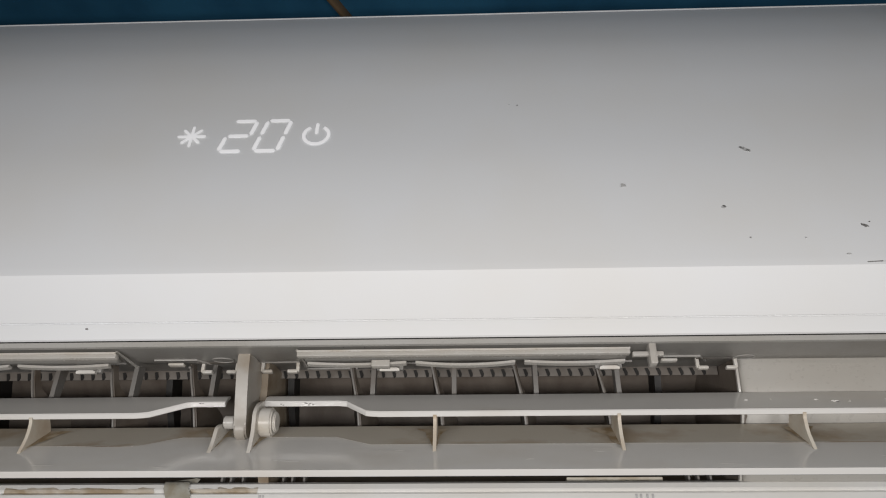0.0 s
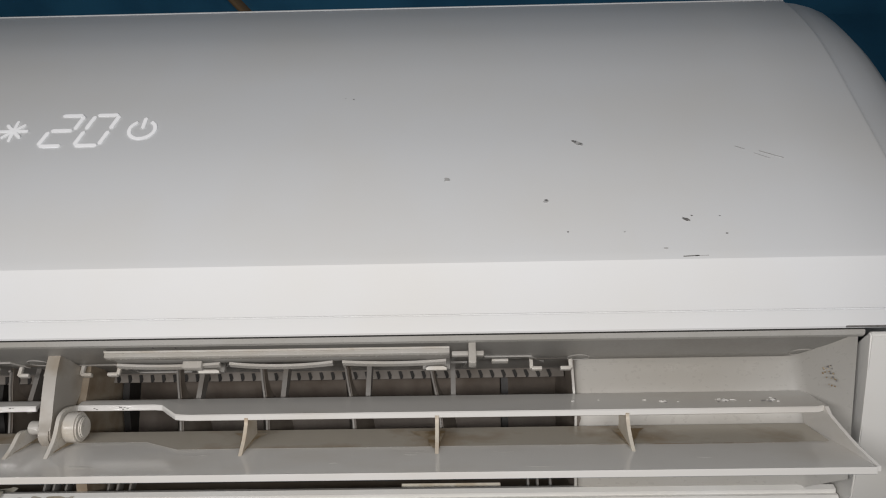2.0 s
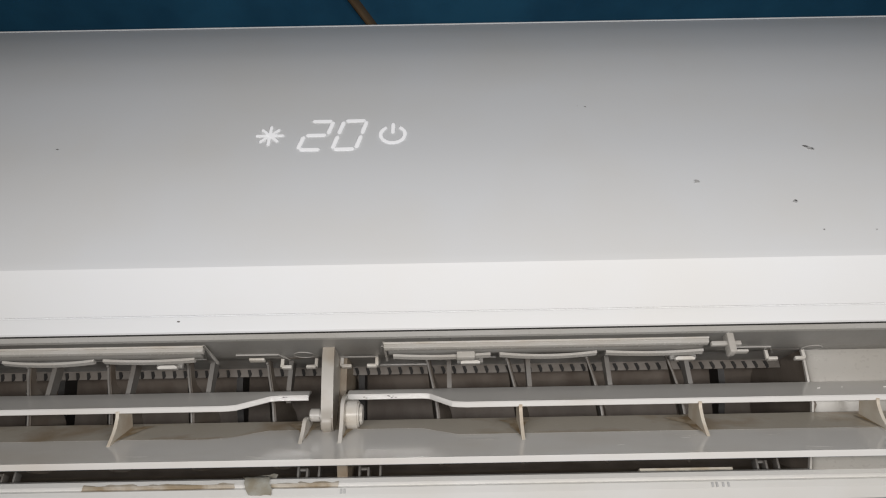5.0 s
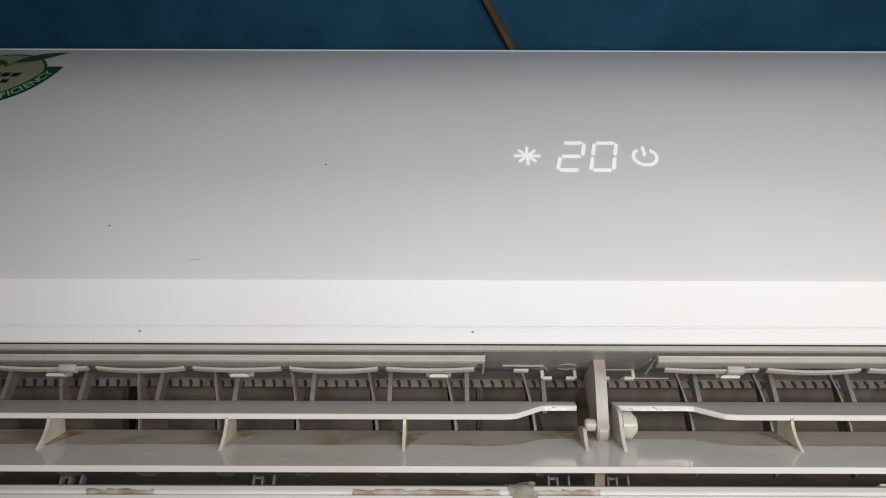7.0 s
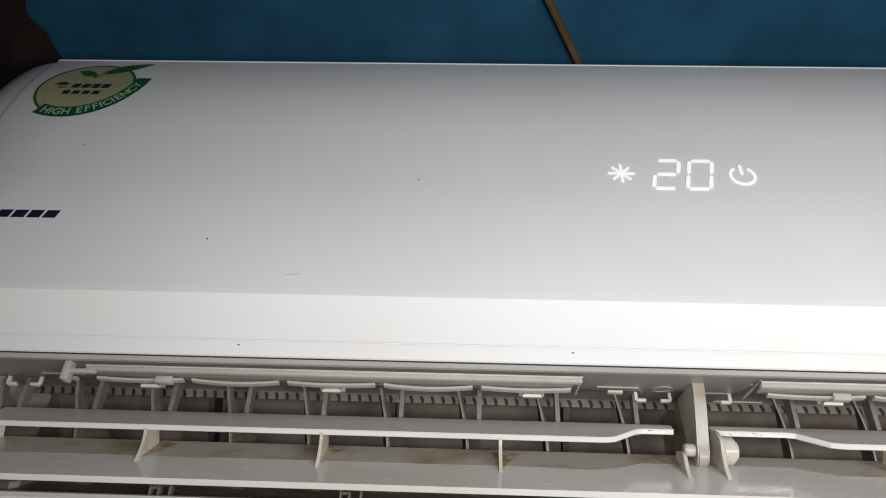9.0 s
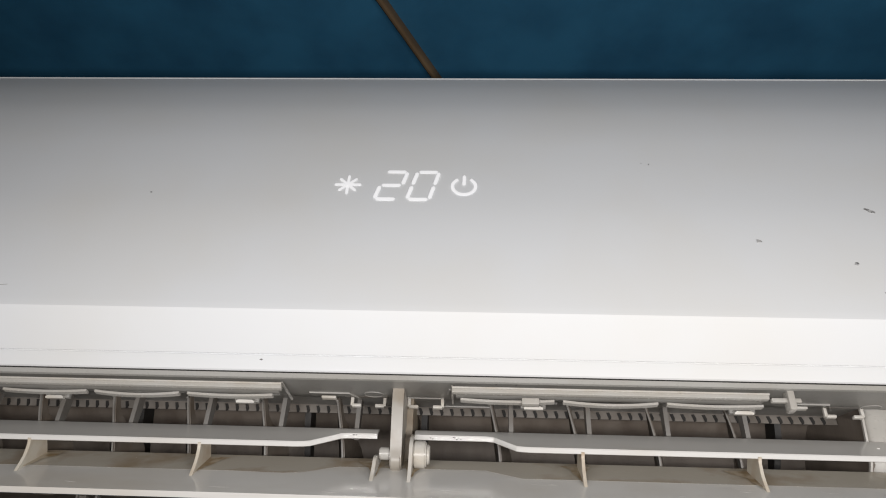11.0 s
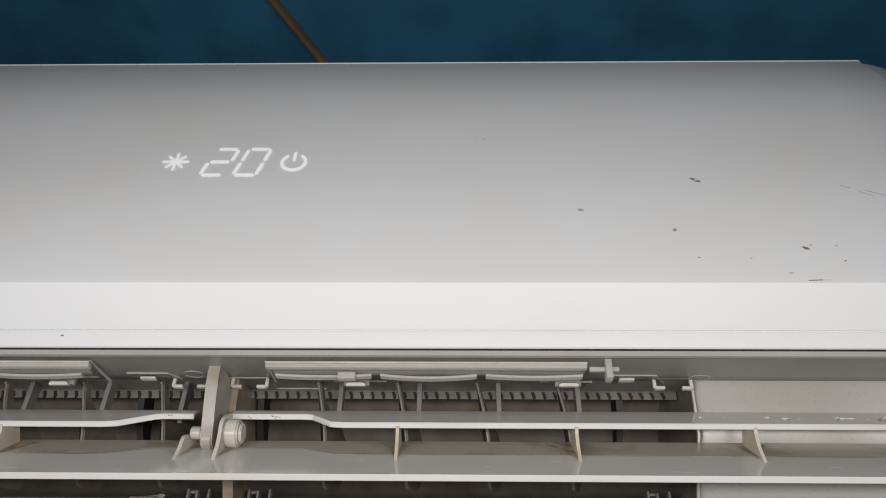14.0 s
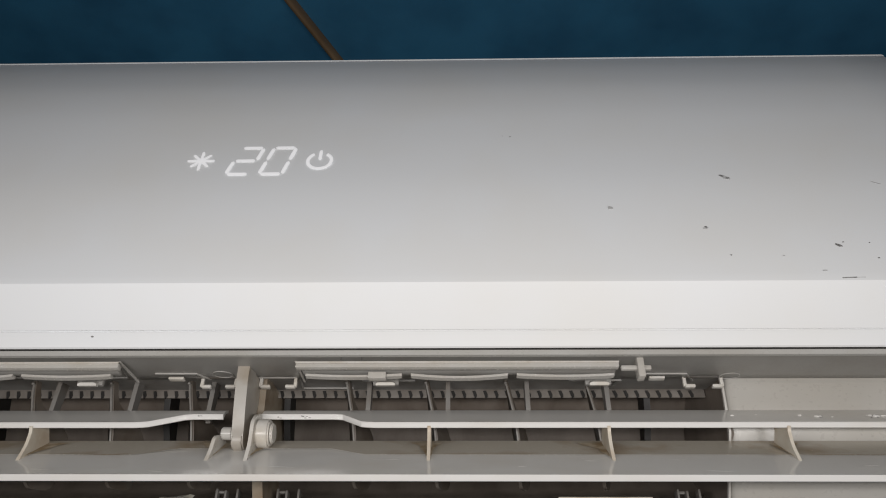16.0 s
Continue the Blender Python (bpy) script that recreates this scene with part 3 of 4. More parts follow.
def centre_arm():
    out = smooth_profile([(0.3800, 2.1590), (0.3810, 2.1480), (0.3850, 2.1340), (0.3885, 2.1240), (0.3905, 2.1160), (0.3970, 2.1135), (0.4035, 2.1170),
                          (0.4060, 2.1280), (0.4080, 2.1420), (0.4130, 2.1610)], 4)
    bm = prism(out, (-0.1208, -0.1142))
    bmesh.ops.bevel(bm, geom=[e for e in bm.edges if abs(e.verts[0].co.x - e.verts[1].co.x) < 1e-6], offset=0.0009, segments=2, affect="EDGES")
    arm = part("hinge_arm", bm, ARM, AC, "yellowed plastic hinge arm of the louver", 40)
    part("pin", rod_bm((-0.1272, PIV.y, PIV.z), (-0.121, PIV.y, PIV.z), 0.0036, 18, bevel=0.0006), RODS, arm)
    post = prism([(0.4060, 2.1640), (0.4120, 2.1300), (0.4360, 2.0990), (0.4700, 2.1060), (0.4700, 2.1700)], (-0.1165, -0.1105))
    part("centre_post", post, POST, AC, "brown-stained support post inside the outlet")


# ---- the louver: two blades on ribs, hung on the hinge ----
PIV = Vector((0.0, 0.3935, 2.1225))
SWING = radians(37.0)
DOWN = Vector((0, -math.cos(SWING), -math.sin(SWING)))
OVER = Vector((0, -math.sin(SWING), math.cos(SWING)))
LX0, LX1 = 2 * MID - 0.280, 0.280
N_UP, N_LOW = 0.0078, -0.0090


centre_arm()


def at(x, a, n):
    return PIV + Vector((x, 0, 0)) + DOWN * a + OVER * n


def blade(stations, thick, lipped):
    """A blade from stations of (x, back, front, n); the front edge is thickened into a lip."""
    bm = bmesh.new()
    rings = []
    for x, b, f, n in stations:
        m = (b + f) / 2
        sec = [(b, n), (m, n + 0.0007), (f - 0.002, n + 0.0002), (f - 0.0005, n + 0.0003), (f, n - 0.0003), (f, n - lipped + 0.0004), (f - 0.0006, n - lipped), (f - 0.0022, n - thick), (m, n - thick + 0.0007), (b, n - thick)]
        rings.append([bm.verts.new(at(x, a, k)) for a, k in sec])
    for r, s in zip(rings, rings[1:]):
        for j in range(len(r)):
            bm.faces.new((r[j], r[(j + 1) % len(r)], s[(j + 1) % len(s)], s[j]))
    bm.faces.new(rings[0])
    bm.faces.new(rings[-1][::-1])
    return bm


def louver():
    root = part("louver", blade([(x, -0.0149, 0.0430, N_LOW) for x in np.linspace(LX0 - 0.006, LX1 + 0.006, 16)], 0.0016, 0.0032), BLADE, AC,
                "off-white plastic louver with brown stains along its ribs", 30)
    back, front, notch = -0.0207, 0.0072, -0.0106
    right = [(-0.1080, back, notch, N_UP), (-0.0660, back, notch, N_UP), (-0.0615, back, notch + 0.0012, N_UP), (-0.0490, back, 0.0055, N_UP), (-0.0455, back, front - 0.0006, N_UP), (-0.0410, back, front, N_UP)]
    right += [(x, back, front, N_UP) for x in np.linspace(-0.02, LX1 - 0.004, 9)] + [(LX1, back, front - 0.002, N_UP)]
    left = [(x, back, front, N_UP) for x in np.linspace(LX0, -0.18, 8)] + [(-0.1740, back, front, N_UP), (-0.1700, back, front - 0.0006, N_UP), (-0.1665, back, 0.0055, N_UP),
                                                                        (-0.1515, back, notch + 0.0012, N_UP), (-0.1470, back, notch, N_UP), (-0.1300, back, notch, N_UP)]
    part("upper_blade", blade(right, 0.0015, 0.0030), BLADE, root, "", 30)
    part("upper_blade", blade(left, 0.0015, 0.0030), BLADE, root, "", 30)
    for rx in (-0.430, -0.330, -0.230, -0.012, 0.085, 0.181):
        sec = smooth_profile([(-0.0085, N_UP - 0.001), (0.0062, N_UP - 0.001), (0.0082, 0.003), (0.0130, -0.003), (0.0215, N_LOW + 0.0002)], 3) + [(-0.0085, N_LOW + 0.0002)]
        bm = bmesh.new()
        a = [bm.verts.new(at(rx - 0.0009, u, n)) for u, n in sec]
        b = [bm.verts.new(at(rx + 0.0009, u, n)) for u, n in sec]
        for j in range(len(sec)):
            k = (j + 1) % len(sec)
            bm.faces.new((a[j], a[k], b[k], b[j]))
        bm.faces.new(a)
        bm.faces.new(b[::-1])
        part("rib", bm, STAINED, root, "brown-stained rib", 30)
    for s in (-1, 1):
        ex = LX1 if s > 0 else LX0
        sec = [(-0.0205, N_UP), (0.0062, N_UP), (0.0102, N_UP - 0.003), (0.0175, 0.001), (0.0280, -0.004), (0.0420, N_LOW + 0.0004), (0.0420, N_LOW - 0.002), (-0.0145, N_LOW - 0.001)]
        bm = bmesh.new()
        a = [bm.verts.new(at(ex + s * (0.0 if u < 0.010 else (u - 0.010) * 0.20), u, n)) for u, n in sec]
        b = [bm.verts.new(at(ex + s * (0.0018 + (0.0 if u < 0.010 else (u - 0.010) * 0.20)), u, n)) for u, n in sec]
        for j in range(len(sec)):
            k = (j + 1) % len(sec)
            bm.faces.new((a[j], a[k], b[k], b[j]))
        bm.faces.new(a)
        bm.faces.new(b[::-1])
        part("end_plate", bm, BLADE, root, "", 30)
    # lugs round the hinge pin, and its knob
    for lx, lean in ((-0.1285, -0.004), (-0.1085, 0.0)):
        if lx < -0.12:
            crest = [(-0.0060, -0.0030), (0.0010, -0.0005), (0.0075, 0.0002), (0.0115, -0.0025), (0.0150, -0.0052), (0.0220, N_LOW + 0.0002)]
        else:
            crest = [(-0.0105, 0.0084), (-0.002, 0.0098), (0.0060, 0.0080), (0.0100, 0.0020), (0.0140, -0.0030), (0.0220, N_LOW + 0.0002)]
        sec = smooth_profile(crest, 3) + [(-0.0085, N_LOW + 0.0002)]
        bm = bmesh.new()
        a = [bm.verts.new(at(lx - 0.0010 + lean * max(0, u) * 10, u, n)) for u, n in sec]
        b = [bm.verts.new(at(lx + 0.0010 + lean * max(0, u) * 10, u, n)) for u, n in sec]
        for j in range(len(sec)):
            k = (j + 1) % len(sec)
            bm.faces.new((a[j], a[k], b[k], b[j]))
        bm.faces.new(a)
        bm.faces.new(b[::-1])
        part("lug", bm, CLIPS, root, "", 30)
    bm = rod_bm((-0.1075, PIV.y, PIV.z), (-0.1000, PIV.y, PIV.z), 0.0078, 30, bevel=0.0009)
    rod_bm((-0.1002, PIV.y, PIV.z), (-0.0982, PIV.y, PIV.z), 0.0056, 26, bm=bm, bevel=0.0006)
    part("knob", bm, CLIPS, root, "round off-white hinge knob", 30)
    return root


LOUVER = louver()


def louver_marks():
    """Grime at the foot of each rib, and the moulded seam along the lower blade."""
    rng = random.Random(9)
    line = [(LX0, 0.013), (-0.172, 0.013), (-0.150, 0.002), (-0.132, 0.002), (-0.104, 0.002), (-0.066, 0.002), (-0.046, 0.013), (LX1, 0.013)]
    for (x0, a0), (x1, a1) in zip(line, line[1:]):
        bm = bmesh.new()
        rows = []
        n = max(2, int((x1 - x0) / 0.01))
        for i in range(n + 1):
            u = i / n
            x, a = x0 + (x1 - x0) * u, a0 + (a1 - a0) * u
            rows.append((bm.verts.new(at(x, -0.0146, N_LOW + 0.0008)), bm.verts.new(at(x, (a - 0.0146) / 2, N_LOW + 0.0010)), bm.verts.new(at(x, a - rng.uniform(0.0002, 0.0012), N_LOW + 0.0011))))
        for p, q in zip(rows, rows[1:]):
            bm.faces.new((p[0], p[1], q[1], q[0]))
            bm.faces.new((p[1], p[2], q[2], q[1]))
        part("grime", bm, BROWN, LOUVER, "brownish grime")
    # brown grime gathered in the corner at the foot of each rib
    for rx in (-0.430, -0.330, -0.230, -0.1285, -0.1085, -0.012, 0.085, 0.181):
        away = 1 if rx in (-0.430, -0.330, -0.230, -0.1085, 0.181) else -1
        for side in (1, -1):
            reach = rng.uniform(0.010, 0.016) if side == away else rng.uniform(0.003, 0.006)
            bm = bmesh.new()
            foot = [bm.verts.new(at(rx + side * 0.0009, a, N_LOW + 0.0015)) for a in (-0.0085, -0.002, 0.004, 0.010, 0.016)]
            far = [bm.verts.new(at(rx + side * (0.0011 + reach * k * rng.uniform(0.6, 1.1)), a, N_LOW + 0.0015)) for a, k in ((-0.0085, 1.0), (-0.003, 0.62), (0.003, 0.36), (0.009, 0.2), (0.0155, 0.06))]
            for q in range(4):
                bm.faces.new((foot[q], foot[q + 1], far[q + 1], far[q]))
            part("grime", bm, RUST, LOUVER, "brown grime at the foot of a rib")
    # specks of dirt on the lips beside the hinge
    for x in (-0.0985, -0.0972, -0.0850, -0.0842, -0.0830, -0.0822, -0.0806, -0.1540, -0.1528, -0.1515, -0.1440, -0.1425):
        bm = bmesh.new()
        bmesh.ops.create_icosphere(bm, subdivisions=1, radius=0.00035, matrix=Matrix.Translation(at(x, -0.0105, N_UP - 0.0012 + rng.uniform(-0.0007, 0.0007))) @ Matrix.Diagonal((rng.uniform(1.2, 2.6), 0.5, rng.uniform(0.5, 1), 1)))
        part("dirt_speck", bm, DIRT, LOUVER)
    # dried drops on the upper blade, towards its end
    for k in range(34):
        x = rng.choice((0.201, 0.2325, 0.2345, 0.256, 0.258)) + rng.gauss(0, 0.0030) if k < 29 else rng.uniform(0.150, 0.265)
        a = -0.004 + rng.gauss(0, 0.0016)
        bm = bmesh.new()
        bmesh.ops.create_icosphere(bm, subdivisions=1, radius=rng.uniform(0.0004, 0.0009), matrix=Matrix.Translation(at(x, a, N_UP + 0.0006)) @ Matrix.Diagonal((rng.uniform(1, 2.4), 1, 0.5, 1)))
        part("dried_drop", bm, SHELL if k % 4 else DIRT, LOUVER)
    for mx, ma, w in ((-0.036, 0.019, 0.006), (0.074, 0.018, 0.006), (0.118, 0.019, 0.005), (-0.100, 0.041, 0.005), (-0.404, 0.040, 0.005)):
        bm = bmesh.new()
        prev = None
        for i in range(13):
            t = math.pi * i / 12
            c = (bm.verts.new(at(mx + w * math.cos(t), ma + 0.0022 * math.sin(t), N_LOW + 0.0011)), bm.verts.new(at(mx + w * math.cos(t), ma + 0.0022 * math.sin(t) + 0.0003, N_LOW + 0.0011)))
            if prev:
                bm.faces.new((prev[0], prev[1], c[1], c[0]))
            prev = c
        part("scuff", bm, SEAM, LOUVER)
    # short bright scratches along the blade
    for mx, ma, w in ((-0.2080, 0.0365, 0.0065), (-0.1480, 0.0400, 0.0048), (-0.0860, 0.0335, 0.0070), (-0.0300, 0.0215, 0.0030), (0.0720, 0.0225, 0.0032),
                      (0.1330, 0.0390, 0.0070), (0.0360, 0.0330, 0.0024), (0.2120, 0.0300, 0.0040), (-0.3650, 0.0280, 0.0050), (-0.2900, 0.0355, 0.0040), (-0.4700, 0.0250, 0.0060)):
        bm = bmesh.new()
        rows = []
        for k in range(7):
            u = k / 6
            h = 0.00035 * math.sin(math.pi * u) + 0.00004
            b = ma + 0.0008 * math.sin(2.2 * u + mx * 90)
            rows.append((bm.verts.new(at(mx + w * (2 * u - 1), b - h, N_LOW + 0.0011)), bm.verts.new(at(mx + w * (2 * u - 1), b + h, N_LOW + 0.0011))))
        for p, q in zip(rows, rows[1:]):
            bm.faces.new((p[0], p[1], q[1], q[0]))
        part("scratch", bm, SHELL, LOUVER)
    for x0, x1, a0, a1 in ((LX0 + 0.01, -0.172, 0.013, 0.013), (-0.172, -0.150, 0.013, 0.002), (-0.150, -0.132, 0.002, 0.002),
                           (-0.104, -0.066, 0.002, 0.002), (-0.066, -0.046, 0.002, 0.013), (-0.046, LX1 - 0.01, 0.013, 0.013)):
        bm = bmesh.new()
        n = max(2, int((x1 - x0) / 0.03))
        rows = []
        for i in range(n + 1):
            u = i / n
            x, a = x0 + (x1 - x0) * u, a0 + (a1 - a0) * u
            rows.append((bm.verts.new(at(x, a, N_LOW + 0.0013)), bm.verts.new(at(x, a + rng.uniform(0.0005, 0.0011), N_LOW + 0.0013))))
        for p, q in zip(rows, rows[1:]):
            bm.faces.new((p[0], p[1], q[1], q[0]))
        part("seam", bm, SEAM, LOUVER)


louver_marks()


# ---- small moulded pieces on the outlet's floor and ledge ----
def floor_clip(x):
    bm = box_bm(x - 0.0070, x - 0.0056, 0.4480, 0.4550, 2.1010, 2.1095, 0.0004)
    box_bm(x + 0.0056, x + 0.0070, 0.4480, 0.4550, 2.1010, 2.1095, 0.0004, bm=bm)
    box_bm(x - 0.0016, x - 0.0002, 0.4480, 0.4550, 2.1010, 2.1085, 0.0004, bm=bm)
    box_bm(x - 0.0066, x - 0.0008, 0.4500, 0.4530, 2.1072, 2.1088, 0.0003, bm=bm)
    part("floor_clip", bm, RIBGREY, AC)


for fx in (-0.136, -0.099, 0.141, -0.320, -0.440):
    floor_clip(fx)
part("label_strip", box_bm(0.063, 0.119, 0.4470, 0.4540, 2.1020, 2.1045, 0.0004), TAPE, AC, "pale beige strip stuck in the outlet")


def tape(x):
    bm = bmesh.new()
    rng = random.Random(4)
    n = 10
    prof = [(y + 0.0195, z + 0.0028) for y, z in ((0.4196, 2.0966), (0.4160, 2.0974), (0.4117, 2.0955), (0.4100, 2.0922), (0.4096, 2.0890), (0.4090, 2.0850))]
    rows = []
    for i in range(n):
        rows.append([bm.verts.new((x + i * 0.0016 + rng.uniform(-0.0007, 0.0007) + 0.0012 * j, y - 0.0003 - rng.uniform(0, 0.0006), z + rng.uniform(0, 0.0006))) for j, (y, z) in enumerate(prof)])
    for a, b in zip(rows, rows[1:]):
        for j in range(len(prof) - 1):
            bm.faces.new((a[j], a[j + 1], b[j + 1], b[j]))
    me = finish(bm, "tape_scrap", 60)
    me.materials.append(FOIL)
    scrap = tagged(new("tape_scrap", me), "crumpled scrap of grey foil tape on the outlet ledge", "tape")
    bm = bmesh.new()
    low = [bm.verts.new((x + 0.0030 + 0.0165 * k / 6 + rng.uniform(-0.0004, 0.0004), 0.4362 + rng.uniform(-0.0004, 0.0004), 2.0994)) for k in range(7)]
    top = [bm.verts.new((x + 0.0050 + 0.0150 * k / 6, 0.4390 + rng.uniform(-0.0006, 0.0006), 2.1016 + 0.0014 * (k / 6) + rng.uniform(-0.0004, 0.0004))) for k in range(7)]
    for k in range(6):
        bm.faces.new((low[k], low[k + 1], top[k + 1], top[k]))
    part("flap", bm, FOIL, scrap, "folded flap of tape standing up", 60)


def ledge_stain(x0, x1, seed):
    """A ragged brown patch along the front of the ledge."""
    rng = random.Random(seed)
    bm = bmesh.new()
    n = max(4, int((x1 - x0) / 0.004))
    rows = []
    for k in range(n + 1):
        x = x0 + (x1 - x0) * k / n
        e = rng.uniform(0.0, 0.0010)
        rows.append([bm.verts.new((x + rng.uniform(-0.0008, 0.0008), y - 0.0004, z)) for y, z in ((0.43065 + e * 0.4, 2.0962 - e), (0.4300, 2.0948), (0.4315, 2.0933), (0.4296 + e * 0.5, 2.0919 + e * 0.5))])
    for a, b in zip(rows, rows[1:]):
        for j in range(3):
            bm.faces.new((a[j], a[j + 1], b[j + 1], b[j]))
    part("stain", bm, OLDRUST, AC, "faded brown stain along the ledge", 60)


tape(-0.172)
ledge_stain(-0.262, -0.174, 1)
ledge_stain(-0.153, -0.1150, 2)
ledge_stain(-0.420, -0.380, 3)
for dx in (-0.060, -0.012, 0.030, -0.255, -0.380):
    part("floor_dash", box_bm(dx, dx + 0.0075, 0.4440, 0.4455, 2.1003, 2.1014, 0.0002), EDGEGREY, AC)
# faint printed marks on the ledge, too small to read
for mx in (-0.1135, -0.1115, 0.098, 0.1005, 0.104, 0.107):
    part("print_mark", box_bm(mx, mx + 0.0011, 0.4286, 0.4292, 2.0885, 2.0912), MARK, AC)


# ---- marks, display and stickers on the front panel ----
def on_face(bm, lift):
    """Lays a flat drawing made in x and z onto the panel's face."""
    for v in bm.verts:
        v.co.y = face_y(v.co.z) - lift - v.co.y
    return bm


def poly(bm, pts):
    vs = [bm.verts.new((x, 0.0, z)) for x, z in pts]
    return bm.faces.new(vs)


def bar(bm, a, b, w):
    a, b = Vector((a[0], a[1])), Vector((b[0], b[1]))
    d = (b - a).normalized()
    s = Vector((-d.y, d.x)) * w / 2
    e = d * w * 0.45
    poly(bm, [tuple(a), tuple(a + e + s), tuple(b - e + s), tuple(b), tuple(b - e - s), tuple(a + e - s)])


def ring(bm, cx, cz, r0, r1, a0, a1, n=40, squash=1.0):
    prev = None
    for i in range(n + 1):
        t = radians(a0 + (a1 - a0) * i / n)
        p = (bm.verts.new((cx + r0 * math.sin(t), 0, cz + r0 * math.cos(t) * squash)), bm.verts.new((cx + r1 * math.sin(t), 0, cz + r1 * math.cos(t) * squash)))
        if prev:
            bm.faces.new((prev[0], prev[1], p[1], p[0]))
        prev = p


def display():
    w = 0.0024
    # two digits, leaning
    def digit(x, z, segs, root):
        h, wd, lean = 0.0126, 0.0140, 0.22
        def p(u, v):
            return (x + u * wd + lean * v * h, z + v * h)
        ends = {"a": ((0.05, 2), (0.95, 2)), "g": ((0.05, 1), (0.95, 1)), "d": ((0.05, 0), (0.95, 0)), "f": ((0, 1.96), (0, 1.06)),
                "b": ((1, 1.96), (1, 1.06)), "e": ((0, 0.94), (0, 0.04)), "c": ((1, 0.94), (1, 0.04))}
        for s in segs:
            bm = bmesh.new()
            bar(bm, p(*ends[s][0]), p(*ends[s][1]), w)
            part("digit_segment", on_face(bm, 0.0005), DISPLAY, root)
    bm = bmesh.new()
    for k in range(4):
        t = radians(45 * k)
        r = 0.0088 if k % 2 == 0 else 0.0080
        bar(bm, (-0.1558 - r * math.sin(t), 2.2794 - r * math.cos(t)), (-0.1558 + r * math.sin(t), 2.2794 + r * math.cos(t)), 0.0018)
    for i, f in enumerate(bm.faces):
        for v in f.verts:
            v.co.y = 0.00002 * i
    root = part("snowflake_symbol", on_face(bm, 0.0005), DISPLAY, FRONT_PANEL, "lit white snowflake symbol")
    digit(-0.1377, 2.2666, "abged", FRONT_PANEL)
    digit(-0.1172, 2.2666, "abcdef", FRONT_PANEL)
    bm = bmesh.new()
    ring(bm, -0.0815, 2.2788, 0.0063, 0.0084, 32, 328)
    bar(bm, (-0.0815, 2.2794), (-0.0815, 2.2890), 0.0021)
    part("power_symbol", on_face(bm, 0.0005), DISPLAY, FRONT_PANEL, "lit white power symbol")


display()


def blot(x, z, r, seed, material, stretch=1.0, turn=0.0):
    rng = random.Random(seed)
    bm = bmesh.new()
    pts = []
    for k in range(11):
        t = math.tau * k / 11
        q = r * rng.uniform(0.55, 1.15)
        u, v = q * math.cos(t) * stretch, q * math.sin(t)
        pts.append((x + u * math.cos(turn) - v * math.sin(turn), z + u * math.sin(turn) + v * math.cos(turn)))
    poly(bm, pts)
    bmesh.ops.triangulate(bm, faces=bm.faces)
    part("stain", on_face(bm, 0.00035), material, FRONT_PANEL)


SPOTS = [(0.1618, 2.2620, 0.0013, 1.4, -0.4, DIRT), (0.1652, 2.2596, 0.0015, 1.2, -0.5, MARK), (0.1638, 2.2607, 0.0022, 1.3, -0.5, MARK), (0.0918, 2.2353, 0.0019, 1.2, 0, MARK),
         (0.1430, 2.2194, 0.0017, 1.2, 0.2, MARK), (0.1430, 2.2197, 0.0008, 1.4, 0, DIRT), (0.2118, 2.2058, 0.0014, 1.9, -0.6, DIRT), (0.2150, 2.2080, 0.0006, 1.5, 0.3, DIRT), (0.2290, 2.2075, 0.0005, 1, 0, DIRT),
         (0.0378, 2.3012, 0.0007, 1, 0, DIRT), (0.0330, 2.3020, 0.0005, 1, 0, MARK), (0.1520, 2.1990, 0.0006, 1.2, 0, DIRT), (0.1800, 2.1985, 0.0006, 1.2, 0, MARK), (0.2300, 2.1965, 0.0006, 1.4, 0, DIRT),
         (-0.4015, 2.2195, 0.0009, 1, 0, DIRT), (-0.2816, 2.2708, 0.0008, 1, 0, DIRT), (-0.5035, 2.2995, 0.0010, 1, 0, DIRT), (-0.5600, 2.3100, 0.0014, 1.4, 0.5, MARK), (0.1985, 2.1880, 0.0010, 1.6, 0, MARK)]
for i, (x, z, r, st, tn, m) in enumerate(SPOTS):
    blot(x, z, r * 0.8, i, m, st, tn)
for x, z in ((-0.1922, 2.1592), (-0.3750, 2.1592)):
    bm = bmesh.new()
    bmesh.ops.create_icosphere(bm, subdivisions=1, radius=0.0008, matrix=Matrix.Translation((x, 0.3490 + (2.1592 - z) * 0.77, z)) @ Matrix.Diagonal((1.4, 0.6, 0.8, 1)))
    part("stain", bm, DIRT, FRONT_PANEL)


def scratch(a, b, w, material):
    bm = bmesh.new()
    bar(bm, a, b, w)
    part("scratch", on_face(bm, 0.0003), material, FRONT_PANEL)


scratch((0.2060, 2.1832), (0.2140, 2.1836), 0.0006, DIRT)
scratch((0.2120, 2.1834), (0.2185, 2.1836), 0.0004, MARK)
scratch((0.2480, 2.2560), (0.2530, 2.2535), 0.0006, MARK)
scratch((0.2600, 2.2520), (0.2720, 2.2465), 0.0006, MARK)
scratch((0.2570, 2.2505), (0.2650, 2.2462), 0.0004, MARK)
for x0, x1 in ((0.285, 0.315),):
    part("chip", box_bm(x0, x1, 0.3518, 0.3530, 2.1540, 2.1547, 0.0002), DIRT, FRONT_PANEL)
scratch((-0.3510, 2.1945), (-0.3430, 2.1954), 0.0005, MARK)


